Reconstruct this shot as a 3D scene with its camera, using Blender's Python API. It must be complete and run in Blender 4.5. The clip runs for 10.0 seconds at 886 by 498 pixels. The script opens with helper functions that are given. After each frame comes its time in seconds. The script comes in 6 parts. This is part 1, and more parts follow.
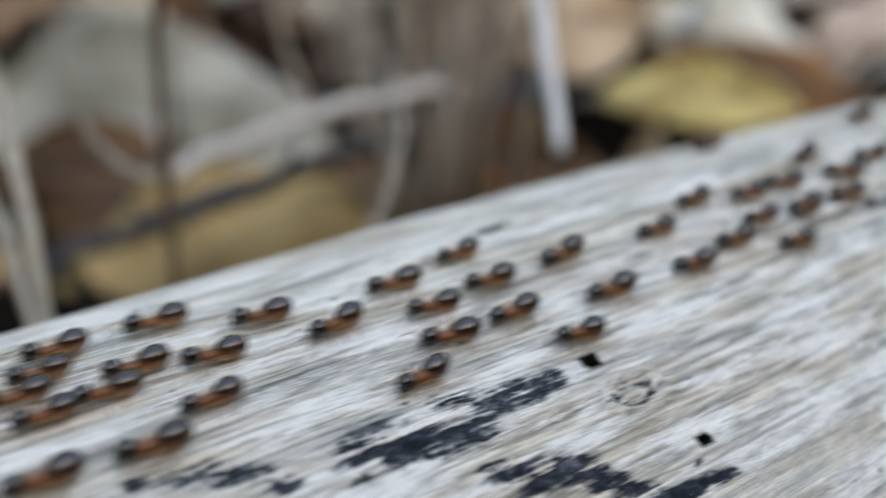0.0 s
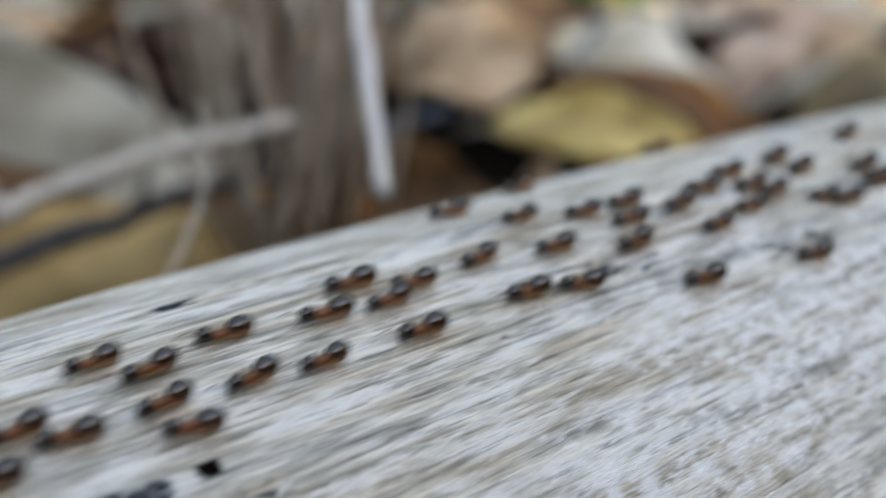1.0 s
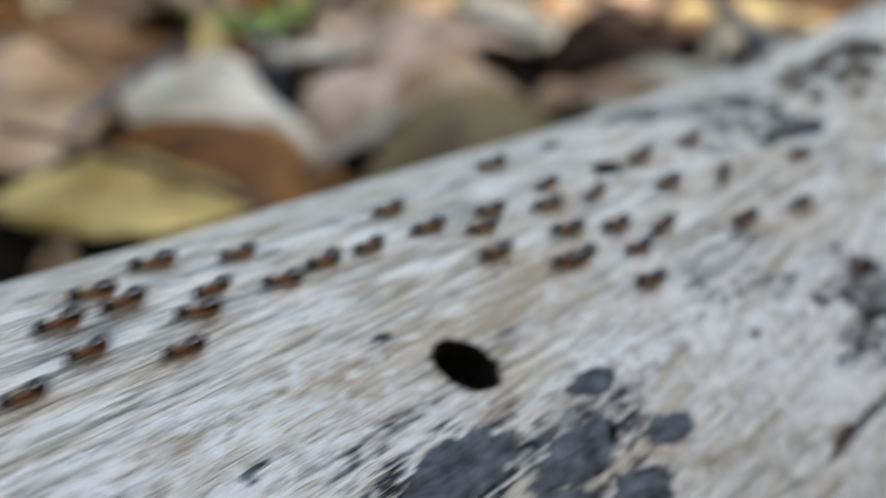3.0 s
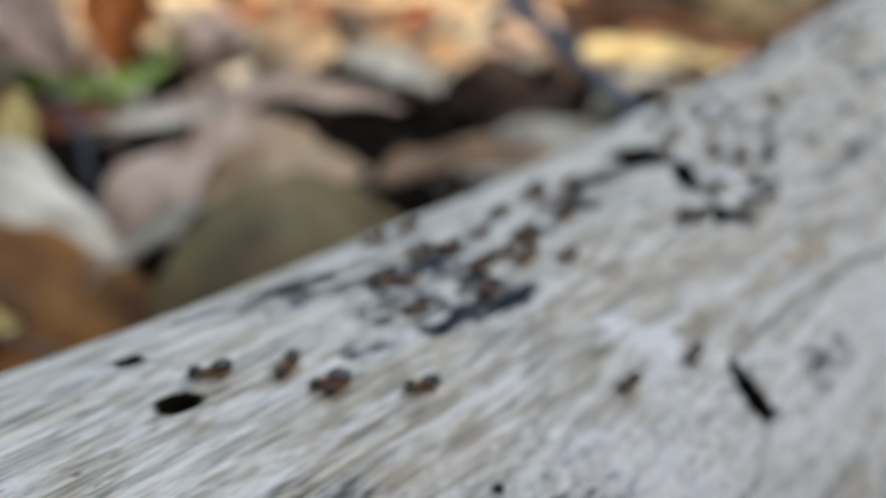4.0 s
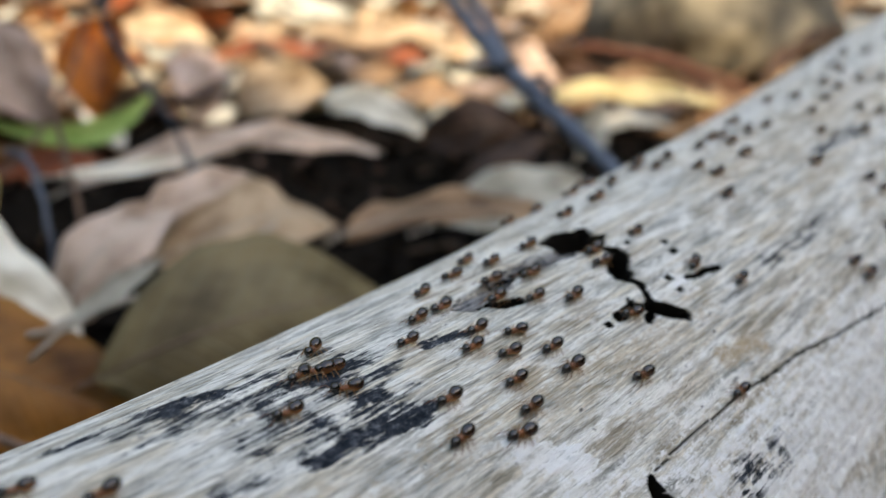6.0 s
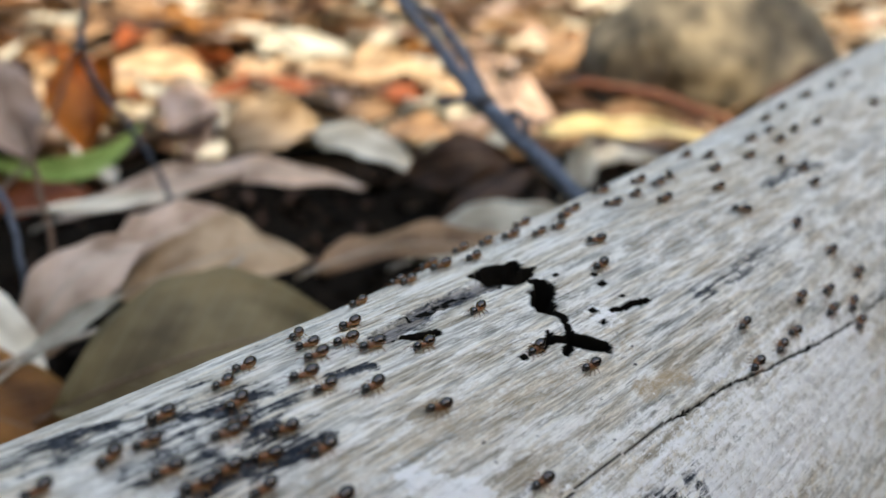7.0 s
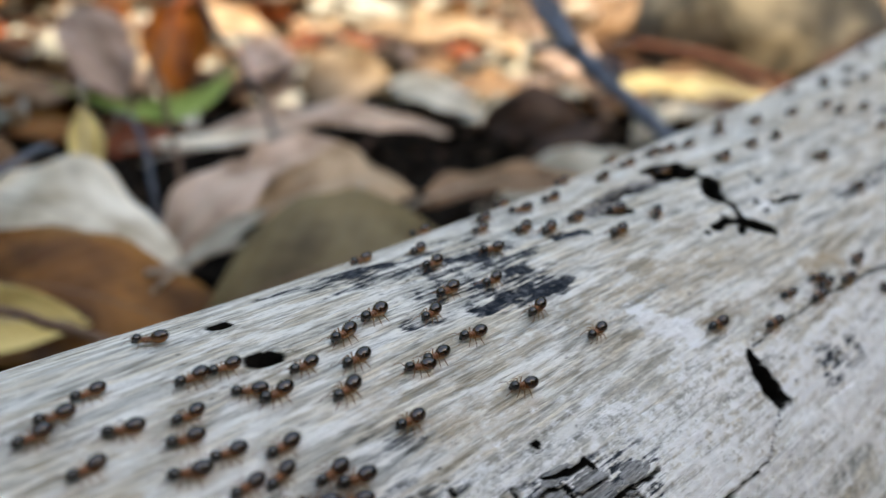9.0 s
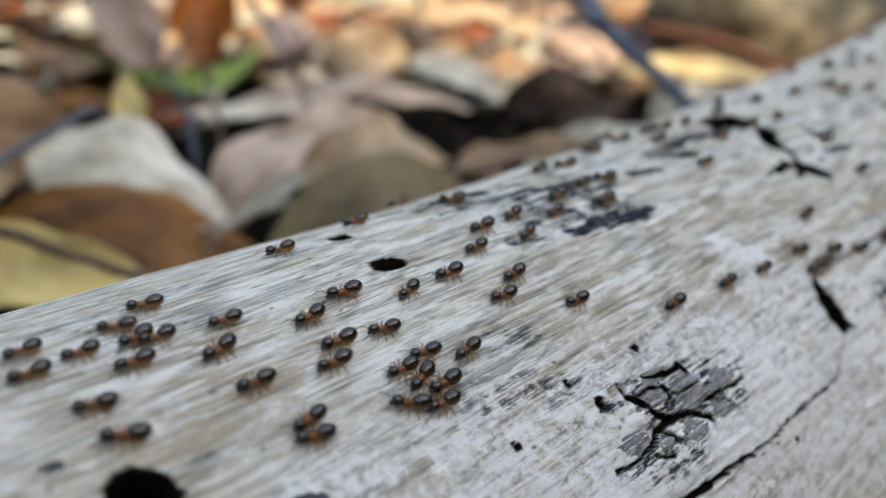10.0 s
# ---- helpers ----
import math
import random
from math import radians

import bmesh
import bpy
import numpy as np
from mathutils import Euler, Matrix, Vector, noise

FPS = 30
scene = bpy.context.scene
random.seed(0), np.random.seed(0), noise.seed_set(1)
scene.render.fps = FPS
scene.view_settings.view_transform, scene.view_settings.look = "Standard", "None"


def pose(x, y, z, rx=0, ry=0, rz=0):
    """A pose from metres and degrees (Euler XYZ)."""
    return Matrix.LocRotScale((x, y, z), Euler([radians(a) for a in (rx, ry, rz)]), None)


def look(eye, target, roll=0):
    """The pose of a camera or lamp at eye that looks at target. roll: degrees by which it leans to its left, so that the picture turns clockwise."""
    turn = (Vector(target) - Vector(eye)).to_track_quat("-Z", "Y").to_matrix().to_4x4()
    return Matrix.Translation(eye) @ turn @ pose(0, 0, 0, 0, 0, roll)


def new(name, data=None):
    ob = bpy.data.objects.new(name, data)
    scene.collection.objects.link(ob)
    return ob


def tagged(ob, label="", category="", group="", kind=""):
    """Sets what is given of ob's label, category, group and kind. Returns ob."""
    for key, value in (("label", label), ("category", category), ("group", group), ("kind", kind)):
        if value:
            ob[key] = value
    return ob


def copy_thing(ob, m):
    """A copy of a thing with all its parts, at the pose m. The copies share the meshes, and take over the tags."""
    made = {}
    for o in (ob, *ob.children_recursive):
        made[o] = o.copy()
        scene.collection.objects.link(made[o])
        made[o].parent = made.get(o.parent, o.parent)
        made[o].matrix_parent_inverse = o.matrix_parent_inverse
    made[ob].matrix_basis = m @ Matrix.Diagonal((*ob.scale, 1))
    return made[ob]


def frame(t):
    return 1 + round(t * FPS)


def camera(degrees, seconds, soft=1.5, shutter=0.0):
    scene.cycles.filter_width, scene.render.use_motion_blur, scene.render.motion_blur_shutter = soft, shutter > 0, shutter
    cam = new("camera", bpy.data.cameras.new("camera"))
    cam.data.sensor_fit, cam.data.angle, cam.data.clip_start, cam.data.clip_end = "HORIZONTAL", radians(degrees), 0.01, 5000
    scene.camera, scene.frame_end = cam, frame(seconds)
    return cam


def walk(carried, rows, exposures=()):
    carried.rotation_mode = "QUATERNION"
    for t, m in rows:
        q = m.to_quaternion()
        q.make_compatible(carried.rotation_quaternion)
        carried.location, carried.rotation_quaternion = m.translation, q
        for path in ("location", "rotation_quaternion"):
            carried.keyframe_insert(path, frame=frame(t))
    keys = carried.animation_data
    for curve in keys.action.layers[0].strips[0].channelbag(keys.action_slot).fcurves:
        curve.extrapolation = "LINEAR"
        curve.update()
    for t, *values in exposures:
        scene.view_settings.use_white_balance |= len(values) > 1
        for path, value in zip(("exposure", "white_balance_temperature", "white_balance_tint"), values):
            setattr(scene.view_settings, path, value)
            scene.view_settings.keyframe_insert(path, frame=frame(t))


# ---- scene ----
cam = camera(46.0, 10.0, soft=1.3, shutter=0.45)
# a phone held a hand's width over the log: wide lens opening, its autofocus wandering
cam.data.dof.use_dof = True
cam.data.dof.aperture_fstop = 17.0
PATH = [
    (0.0, (0.0265, 0.0520, 0.1128), (0.0796, 0.9726, -0.2742), 1.70),
    (0.5, (0.0376, 0.0557, 0.1127), (0.1051, 0.9778, -0.2683), 1.94),
    (1.0, (0.0471, 0.0587, 0.1148), (0.1384, 0.9832, -0.2553), 2.33),
    (1.5, (0.0626, 0.0661, 0.1209), (0.1984, 0.9903, -0.2358), 2.25),
    (2.0, (0.0825, 0.0786, 0.1216), (0.2648, 1.0028, -0.2138), 1.82),
    (2.5, (0.1029, 0.0872, 0.1182), (0.3421, 0.9966, -0.2220), 3.14),
    (3.0, (0.1230, 0.0923, 0.1213), (0.3982, 0.9839, -0.2381), 2.34),
    (3.2, (0.1317, 0.0981, 0.1250), (0.4266, 0.9827, -0.2364), 2.51),
    (4.5, (0.1820, 0.1188, 0.1321), (0.4963, 1.0106, -0.1933), 1.15),
    (5.0, (0.1824, 0.1202, 0.1337), (0.4881, 1.0135, -0.1958), 0.98),
    (6.5, (0.1903, 0.1181, 0.1398), (0.5009, 1.0210, -0.1572), 0.94),
    (7.0, (0.1968, 0.1153, 0.1385), (0.4975, 1.0264, -0.1437), 0.91),
    (7.5, (0.1841, 0.1115, 0.1355), (0.5035, 1.0131, -0.1559), 1.21),
    (8.0, (0.1783, 0.1076, 0.1332), (0.4928, 1.0090, -0.1646), 1.45),
    (8.5, (0.1716, 0.1024, 0.1298), (0.4803, 1.0026, -0.1774), 2.09),
    (9.0, (0.1641, 0.0997, 0.1315), (0.4447, 1.0089, -0.1761), 1.87),
    (9.5, (0.1531, 0.0945, 0.1280), (0.4483, 0.9984, -0.1817), 2.55),
    (10.0, (0.1485, 0.0924, 0.1256), (0.4336, 0.9977, -0.1893), 2.65),
]
walk(cam, [(t, look(eye, target, roll)) for t, eye, target, roll in PATH], exposures=[(t, stops, 8750, 7.4) for t, stops in ((0.0, 2.46), (0.5, 2.32), (2.0, 2.20), (3.0, 2.18), (4.5, 2.05), (6.5, 2.16), (10.0, 2.16))])
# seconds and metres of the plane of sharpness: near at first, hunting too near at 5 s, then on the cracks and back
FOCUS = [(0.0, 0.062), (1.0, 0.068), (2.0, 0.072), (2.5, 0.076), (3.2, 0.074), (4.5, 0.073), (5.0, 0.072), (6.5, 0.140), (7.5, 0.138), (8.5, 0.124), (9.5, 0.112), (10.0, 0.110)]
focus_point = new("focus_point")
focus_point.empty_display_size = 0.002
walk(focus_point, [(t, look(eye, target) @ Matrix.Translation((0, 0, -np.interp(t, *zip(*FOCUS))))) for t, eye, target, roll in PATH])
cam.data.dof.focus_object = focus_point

# ---- light: a shaded forest floor under open sky, late sun reaching the litter behind ----
SUN_EL, SUN_AZ = radians(46), radians(152)      # azimuth from +y towards +x
world = bpy.data.worlds.new("world")
scene.world = world
world.use_nodes = True
wn = world.node_tree
sky = wn.nodes.new("ShaderNodeTexSky")
sky.sky_type = "NISHITA"
sky.sun_disc = False
sky.sun_elevation = SUN_EL
sky.sun_rotation = SUN_AZ
wn.nodes["Background"].inputs["Strength"].default_value = 0.15
wn.links.new(sky.outputs["Color"], wn.nodes["Background"].inputs["Color"])
sun = new("sun", bpy.data.lights.new("sun", "SUN"))
sun.data.energy, sun.data.angle, sun.data.color = 2.05, radians(0.6), (1.0, 0.91, 0.78)
sun_dir = Vector((math.sin(SUN_AZ) * math.cos(SUN_EL), math.cos(SUN_AZ) * math.cos(SUN_EL), math.sin(SUN_EL)))
sun.matrix_world = look(sun_dir * 10, (0, 0, 0))


# ---- materials ----
def mat(name):
    m = bpy.data.materials.new(name)
    m.use_nodes = True
    nt = m.node_tree
    b = nt.nodes["Principled BSDF"]

    def node(kind, **kw):
        n = nt.nodes.new("ShaderNode" + kind)
        for k, v in kw.items():
            n.inputs[k].default_value = v
        return n

    return m, nt, b, node


def ramp(node, stops):
    r = node("ValToRGB")
    e = r.color_ramp.elements
    while len(e) < len(stops):
        e.new(0.5)
    for el, (p, c) in zip(e, stops):
        el.position, el.color = p, (*c, 1)
    return r


def coords(nt, node, scale):
    tc = node("TexCoord")
    mp = node("Mapping")
    mp.inputs["Scale"].default_value = scale
    nt.links.new(tc.outputs["Object"], mp.inputs["Vector"])
    return mp


def bump(nt, node, b, fac, strength, dist):
    bp = node("Bump", Strength=strength, Distance=dist)
    nt.links.new(fac, bp.inputs["Height"])
    nt.links.new(bp.outputs["Normal"], b.inputs["Normal"])
    return bp


def wood_material():
    """Bleached, weathered wood; the colour layer 'marks' carries char (red), lime-white crust with some painted
    brightening of the flank (green), bare tan wood (blue); the second layer painted shade in holes and cracks (red),
    the crumbly flank (green) and the old gallery (blue).
    """
    m, nt, b, node = mat("weathered_wood")
    ln = nt.links.new
    shade_and_wear = node("Attribute")
    shade_and_wear.attribute_name = "shade_and_wear"
    wsep = node("SeparateColor")
    ln(shade_and_wear.outputs["Color"], wsep.inputs[0])
    grain = node("TexNoise", Scale=1.0, Detail=5.0, Roughness=0.66)
    ln(coords(nt, node, (85, 1900, 1900)).outputs[0], grain.inputs["Vector"])
    fine = node("TexNoise", Scale=1.0, Detail=6.0, Roughness=0.72)
    ln(coords(nt, node, (420, 5200, 5200)).outputs[0], fine.inputs["Vector"])
    crumb = node("TexNoise", Scale=1.0, Detail=7.0, Roughness=0.72)
    ln(coords(nt, node, (330, 520, 520)).outputs[0], crumb.inputs["Vector"])
    blotch = node("TexNoise", Scale=1.0, Detail=6.0, Roughness=0.66)
    ln(coords(nt, node, (30, 270, 270)).outputs[0], blotch.inputs["Vector"])
    crust = node("TexNoise", Scale=1.0, Detail=7.0, Roughness=0.8)
    ln(coords(nt, node, (620, 900, 900)).outputs[0], crust.inputs["Vector"])
    pale = node("TexNoise", Scale=1.0, Detail=7.0, Roughness=0.72)
    ln(coords(nt, node, (100, 540, 540)).outputs[0], pale.inputs["Vector"])
    # along the grain on top, crumbly on the flank
    relief = node("MixRGB")
    ln(wsep.outputs[1], relief.inputs[0])
    ln(grain.outputs[0], relief.inputs[1])
    ln(crumb.outputs[0], relief.inputs[2])
    base = ramp(node, [(0.31, (0.24, 0.228, 0.20)), (0.41, (0.45, 0.433, 0.39)), (0.50, (0.64, 0.620, 0.565)), (0.61, (0.95, 0.93, 0.868))])
    ln(relief.outputs[0], base.inputs[0])
    tone = ramp(node, [(0.33, (0.62, 0.53, 0.43)), (0.44, (0.95, 0.88, 0.78)), (0.53, (1.0, 0.985, 0.955)), (0.63, (0.58, 0.60, 0.61))])
    ln(blotch.outputs[0], tone.inputs[0])
    toned = node("MixRGB", Fac=0.9)
    toned.blend_type = "MULTIPLY"
    ln(base.outputs[0], toned.inputs[1])
    ln(tone.outputs[0], toned.inputs[2])
    # chalky weathered film in small broken patches
    film = ramp(node, [(0.47, (0, 0, 0)), (0.58, (1, 1, 1))])
    ln(pale.outputs[0], film.inputs[0])
    ff = node("Math")
    ff.operation = "MULTIPLY"
    ff.inputs[1].default_value = 0.85
    ln(film.outputs[0], ff.inputs[0])
    chalk = node("MixRGB")
    ln(ff.outputs[0], chalk.inputs[0])
    ln(toned.outputs[0], chalk.inputs[1])
    chalk.inputs[2].default_value = (0.99, 0.975, 0.925, 1)
    # fine open pores and dark hair lines run over all of it
    finer = ramp(node, [(0.34, (0.46, 0.455, 0.45)), (0.43, (0.86, 0.855, 0.845)), (0.50, (1, 1, 1))])
    ln(fine.outputs[0], finer.inputs[0])
    mul = node("MixRGB", Fac=0.55)
    mul.blend_type = "MULTIPLY"
    ln(chalk.outputs[0], mul.inputs[1])
    ln(finer.outputs[0], mul.inputs[2])
    lines = node("TexNoise", Scale=1.0, Detail=4.0, Roughness=0.6)
    ln(coords(nt, node, (75, 2600, 2600)).outputs[0], lines.inputs["Vector"])
    line = ramp(node, [(0.34, (0.27, 0.266, 0.26)), (0.40, (0.70, 0.695, 0.68)), (0.44, (1, 1, 1))])
    ln(lines.outputs[0], line.inputs[0])
    toned = node("MixRGB")
    toned.blend_type = "MULTIPLY"
    top = node("Math")
    top.operation = "MULTIPLY_ADD"
    top.inputs[1].default_value, top.inputs[2].default_value = -0.35, 0.68
    ln(wsep.outputs[1], top.inputs[0])
    ln(top.outputs[0], toned.inputs[0])
    ln(mul.outputs[0], toned.inputs[1])
    ln(line.outputs[0], toned.inputs[2])
    grey = node("MixRGB")
    grey.blend_type = "MULTIPLY"
    ln(wsep.outputs[2], grey.inputs[0])
    ln(toned.outputs[0], grey.inputs[1])
    grey.inputs[2].default_value = (0.36, 0.35, 0.37, 1)
    toned = grey
    marks = node("Attribute")
    marks.attribute_name = "marks"
    sep = node("SeparateColor")
    ln(marks.outputs["Color"], sep.inputs[0])
    last = toned
    speck = ramp(node, [(0.39, (0, 0, 0)), (0.60, (1, 1, 1))])
    ln(crust.outputs[0], speck.inputs[0])
    both = node("Math")
    both.operation = "MULTIPLY_ADD"
    both.inputs[1].default_value = 0.5
    ln(grain.outputs[0], both.inputs[0])
    halved = node("Math")
    halved.operation = "MULTIPLY"
    halved.inputs[1].default_value = 0.5
    ln(crumb.outputs[0], halved.inputs[0])
    ln(halved.outputs[0], both.inputs[2])
    fibre = ramp(node, [(0.41, (0, 0, 0)), (0.60, (1, 1, 1))])
    ln(both.outputs[0], fibre.inputs[0])
    for chan, colour, breaks in ((2, (0.50, 0.38, 0.24), speck), (1, (0.985, 0.985, 0.98), speck), (0, (0.022, 0.025, 0.031), fibre)):
        f = node("Math")
        f.operation = "MULTIPLY_ADD"
        f.inputs[1].default_value = (-1.3, 1.3, 0.8)[chan]
        f.inputs[2].default_value = (0.22, -1.0, -0.85)[chan]
        ln(breaks.outputs[0], f.inputs[0])
        s = node("Math")
        s.operation = "ADD"
        ln(f.outputs[0], s.inputs[0])
        ln(sep.outputs[chan], s.inputs[1])
        g = node("Math")
        g.operation = "MULTIPLY_ADD"
        g.use_clamp = True
        g.inputs[1].default_value, g.inputs[2].default_value = (2.0, 1.7, 0.8)[chan], (0.55, 0.40, 0.3)[chan]
        ln(s.outputs[0], g.inputs[0])
        k = node("Math")
        k.operation = "MULTIPLY"
        k.use_clamp = True
        k.inputs[1].default_value = 4.0
        ln(sep.outputs[chan], k.inputs[0])
        h = node("Math")
        h.operation = "MULTIPLY"
        ln(g.outputs[0], h.inputs[0])
        ln(k.outputs[0], h.inputs[1])
        mx = node("MixRGB")
        ln(h.outputs[0], mx.inputs[0])
        ln(last.outputs[0], mx.inputs[1])
        mx.inputs[2].default_value = (*colour, 1)
        if chan == 1:
            lime = ramp(node, [(0.36, (0.72, 0.69, 0.63)), (0.45, (0.95, 0.94, 0.91)), (0.55, (0.99, 0.985, 0.97))])
            ln(pale.outputs[0], lime.inputs[0])
            veined = node("MixRGB", Fac=0.4)
            veined.blend_type = "MULTIPLY"
            ln(lime.outputs[0], veined.inputs[1])
            ln(line.outputs[0], veined.inputs[2])
            ln(veined.outputs[0], mx.inputs[2])
        if chan == 0:
            ash = ramp(node, [(0.40, (0.010, 0.013, 0.019)), (0.54, (0.038, 0.046, 0.060)), (0.66, (0.22, 0.23, 0.25))])
            ln(crust.outputs[0], ash.inputs[0])
            ln(ash.outputs[0], mx.inputs[2])
        last = mx
    pit = node("TexVoronoi", Scale=1.0)
    ln(coords(nt, node, (330, 620, 620)).outputs[0], pit.inputs["Vector"])
    dot = ramp(node, [(0.10, (1, 1, 1)), (0.19, (0, 0, 0))])
    ln(pit.outputs["Distance"], dot.inputs[0])
    some = ramp(node, [(0.53, (0, 0, 0)), (0.62, (1, 1, 1))])
    ln(crumb.outputs[0], some.inputs[0])
    pf = node("Math")
    pf.operation = "MULTIPLY"
    ln(dot.outputs[0], pf.inputs[0])
    ln(some.outputs[0], pf.inputs[1])
    pits = node("MixRGB")
    ln(pf.outputs[0], pits.inputs[0])
    ln(last.outputs[0], pits.inputs[1])
    pits.inputs[2].default_value = (0.07, 0.06, 0.055, 1)
    last = pits
    # holes and cracks get their shade as a near-black colour without gloss
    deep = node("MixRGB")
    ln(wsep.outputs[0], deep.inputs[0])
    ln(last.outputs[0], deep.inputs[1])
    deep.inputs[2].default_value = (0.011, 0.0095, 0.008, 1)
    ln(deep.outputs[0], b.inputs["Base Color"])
    b.inputs["Roughness"].default_value = 0.86
    dull = node("Math")
    dull.operation = "MULTIPLY_ADD"
    dull.inputs[1].default_value, dull.inputs[2].default_value = -0.12, 0.12
    ln(wsep.outputs[0], dull.inputs[0])
    ln(dull.outputs[0], b.inputs["Specular IOR Level"])
    add = node("Math")
    ln(relief.outputs[0], add.inputs[0])
    ln(fine.outputs[0], add.inputs[1])
    bump(nt, node, b, add.outputs[0], 0.7, 0.0007)
    return m


def leaf_material(name, light, dark, vein, rough=0.6, trans=0.12):
    m, nt, b, node = mat(name)
    ln = nt.links.new
    blot = node("TexNoise", Scale=1.0, Detail=5.0, Roughness=0.6)
    ln(coords(nt, node, (45, 60, 60)).outputs[0], blot.inputs["Vector"])
    col = ramp(node, [(0.33, dark), (0.62, light)])
    ln(blot.outputs[0], col.inputs[0])
    # side veins run obliquely from the midrib
    tc = node("TexCoord")
    sx = node("SeparateXYZ")
    ln(tc.outputs["Object"], sx.inputs[0])
    ab = node("Math")
    ab.operation = "ABSOLUTE"
    ln(sx.outputs["Y"], ab.inputs[0])
    k = node("Math")
    k.operation = "MULTIPLY_ADD"
    k.inputs[1].default_value = -0.9
    ln(ab.outputs[0], k.inputs[0])
    ln(sx.outputs["X"], k.inputs[2])
    s = node("Math")
    s.operation = "MULTIPLY"
    s.inputs[1].default_value = 900.0
    ln(k.outputs[0], s.inputs[0])
    w = node("Math")
    w.operation = "SINE"
    ln(s.outputs[0], w.inputs[0])
    vr = ramp(node, [(0.86, (0, 0, 0)), (1.0, (1, 1, 1))])
    ln(w.outputs[0], vr.inputs[0])
    mid = node("Math")
    mid.operation = "LESS_THAN"
    mid.inputs[1].default_value = 0.0007
    ln(ab.outputs[0], mid.inputs[0])
    both = node("Math")
    both.operation = "MAXIMUM"
    ln(vr.outputs[0], both.inputs[0])
    ln(mid.outputs[0], both.inputs[1])
    mx = node("MixRGB")
    half = node("Math")
    half.operation = "MULTIPLY"
    half.inputs[1].default_value = 0.28
    ln(both.outputs[0], half.inputs[0])
    ln(half.outputs[0], mx.inputs[0])
    ln(col.outputs[0], mx.inputs[1])
    mx.inputs[2].default_value = (*vein, 1)
    broad = node("TexNoise", Scale=1.0, Detail=3.0, Roughness=0.6)
    ln(coords(nt, node, (28, 34, 34)).outputs[0], broad.inputs["Vector"])
    stain = ramp(node, [(0.34, (0.52, 0.46, 0.40)), (0.48, (0.94, 0.92, 0.89)), (0.64, (1.12, 1.10, 1.08))])
    ln(broad.outputs[0], stain.inputs[0])
    dirty = node("MixRGB", Fac=0.85)
    dirty.blend_type = "MULTIPLY"
    ln(mx.outputs[0], dirty.inputs[1])
    ln(stain.outputs[0], dirty.inputs[2])
    mx = dirty
    info = node("ObjectInfo")
    hs = node("HueSaturation", Hue=0.5, Saturation=1.0)
    vr2 = node("MapRange")
    vr2.inputs["To Min"].default_value, vr2.inputs["To Max"].default_value = 0.70, 1.02
    ln(info.outputs["Random"], vr2.inputs[0])
    ln(vr2.outputs[0], hs.inputs["Value"])
    ln(mx.outputs[0], hs.inputs["Color"])
    ln(hs.outputs[0], b.inputs["Base Color"])
    b.inputs["Roughness"].default_value = rough
    b.inputs["Specular IOR Level"].default_value = 0.22
    bump(nt, node, b, both.outputs[0], 0.4, 0.0006)
    tl = node("BsdfTranslucent")
    ln(hs.outputs[0], tl.inputs["Color"])
    ms = node("MixShader", Fac=trans)
    ln(b.outputs[0], ms.inputs[1])
    ln(tl.outputs[0], ms.inputs[2])
    ln(ms.outputs[0], nt.nodes["Material Output"].inputs["Surface"])
    return m


def plain_material(name, dark, light, scale=(300, 300, 300), rough=0.7, relief=0.3, dist=0.0006):
    m, nt, b, node = mat(name)
    n = node("TexNoise", Scale=1.0, Detail=6.0, Roughness=0.65)
    nt.links.new(coords(nt, node, scale).outputs[0], n.inputs["Vector"])
    r = ramp(node, [(0.32, dark), (0.66, light)])
    nt.links.new(n.outputs[0], r.inputs[0])
    nt.links.new(r.outputs[0], b.inputs["Base Color"])
    b.inputs["Roughness"].default_value = rough
    bump(nt, node, b, n.outputs[0], relief, dist)
    return m


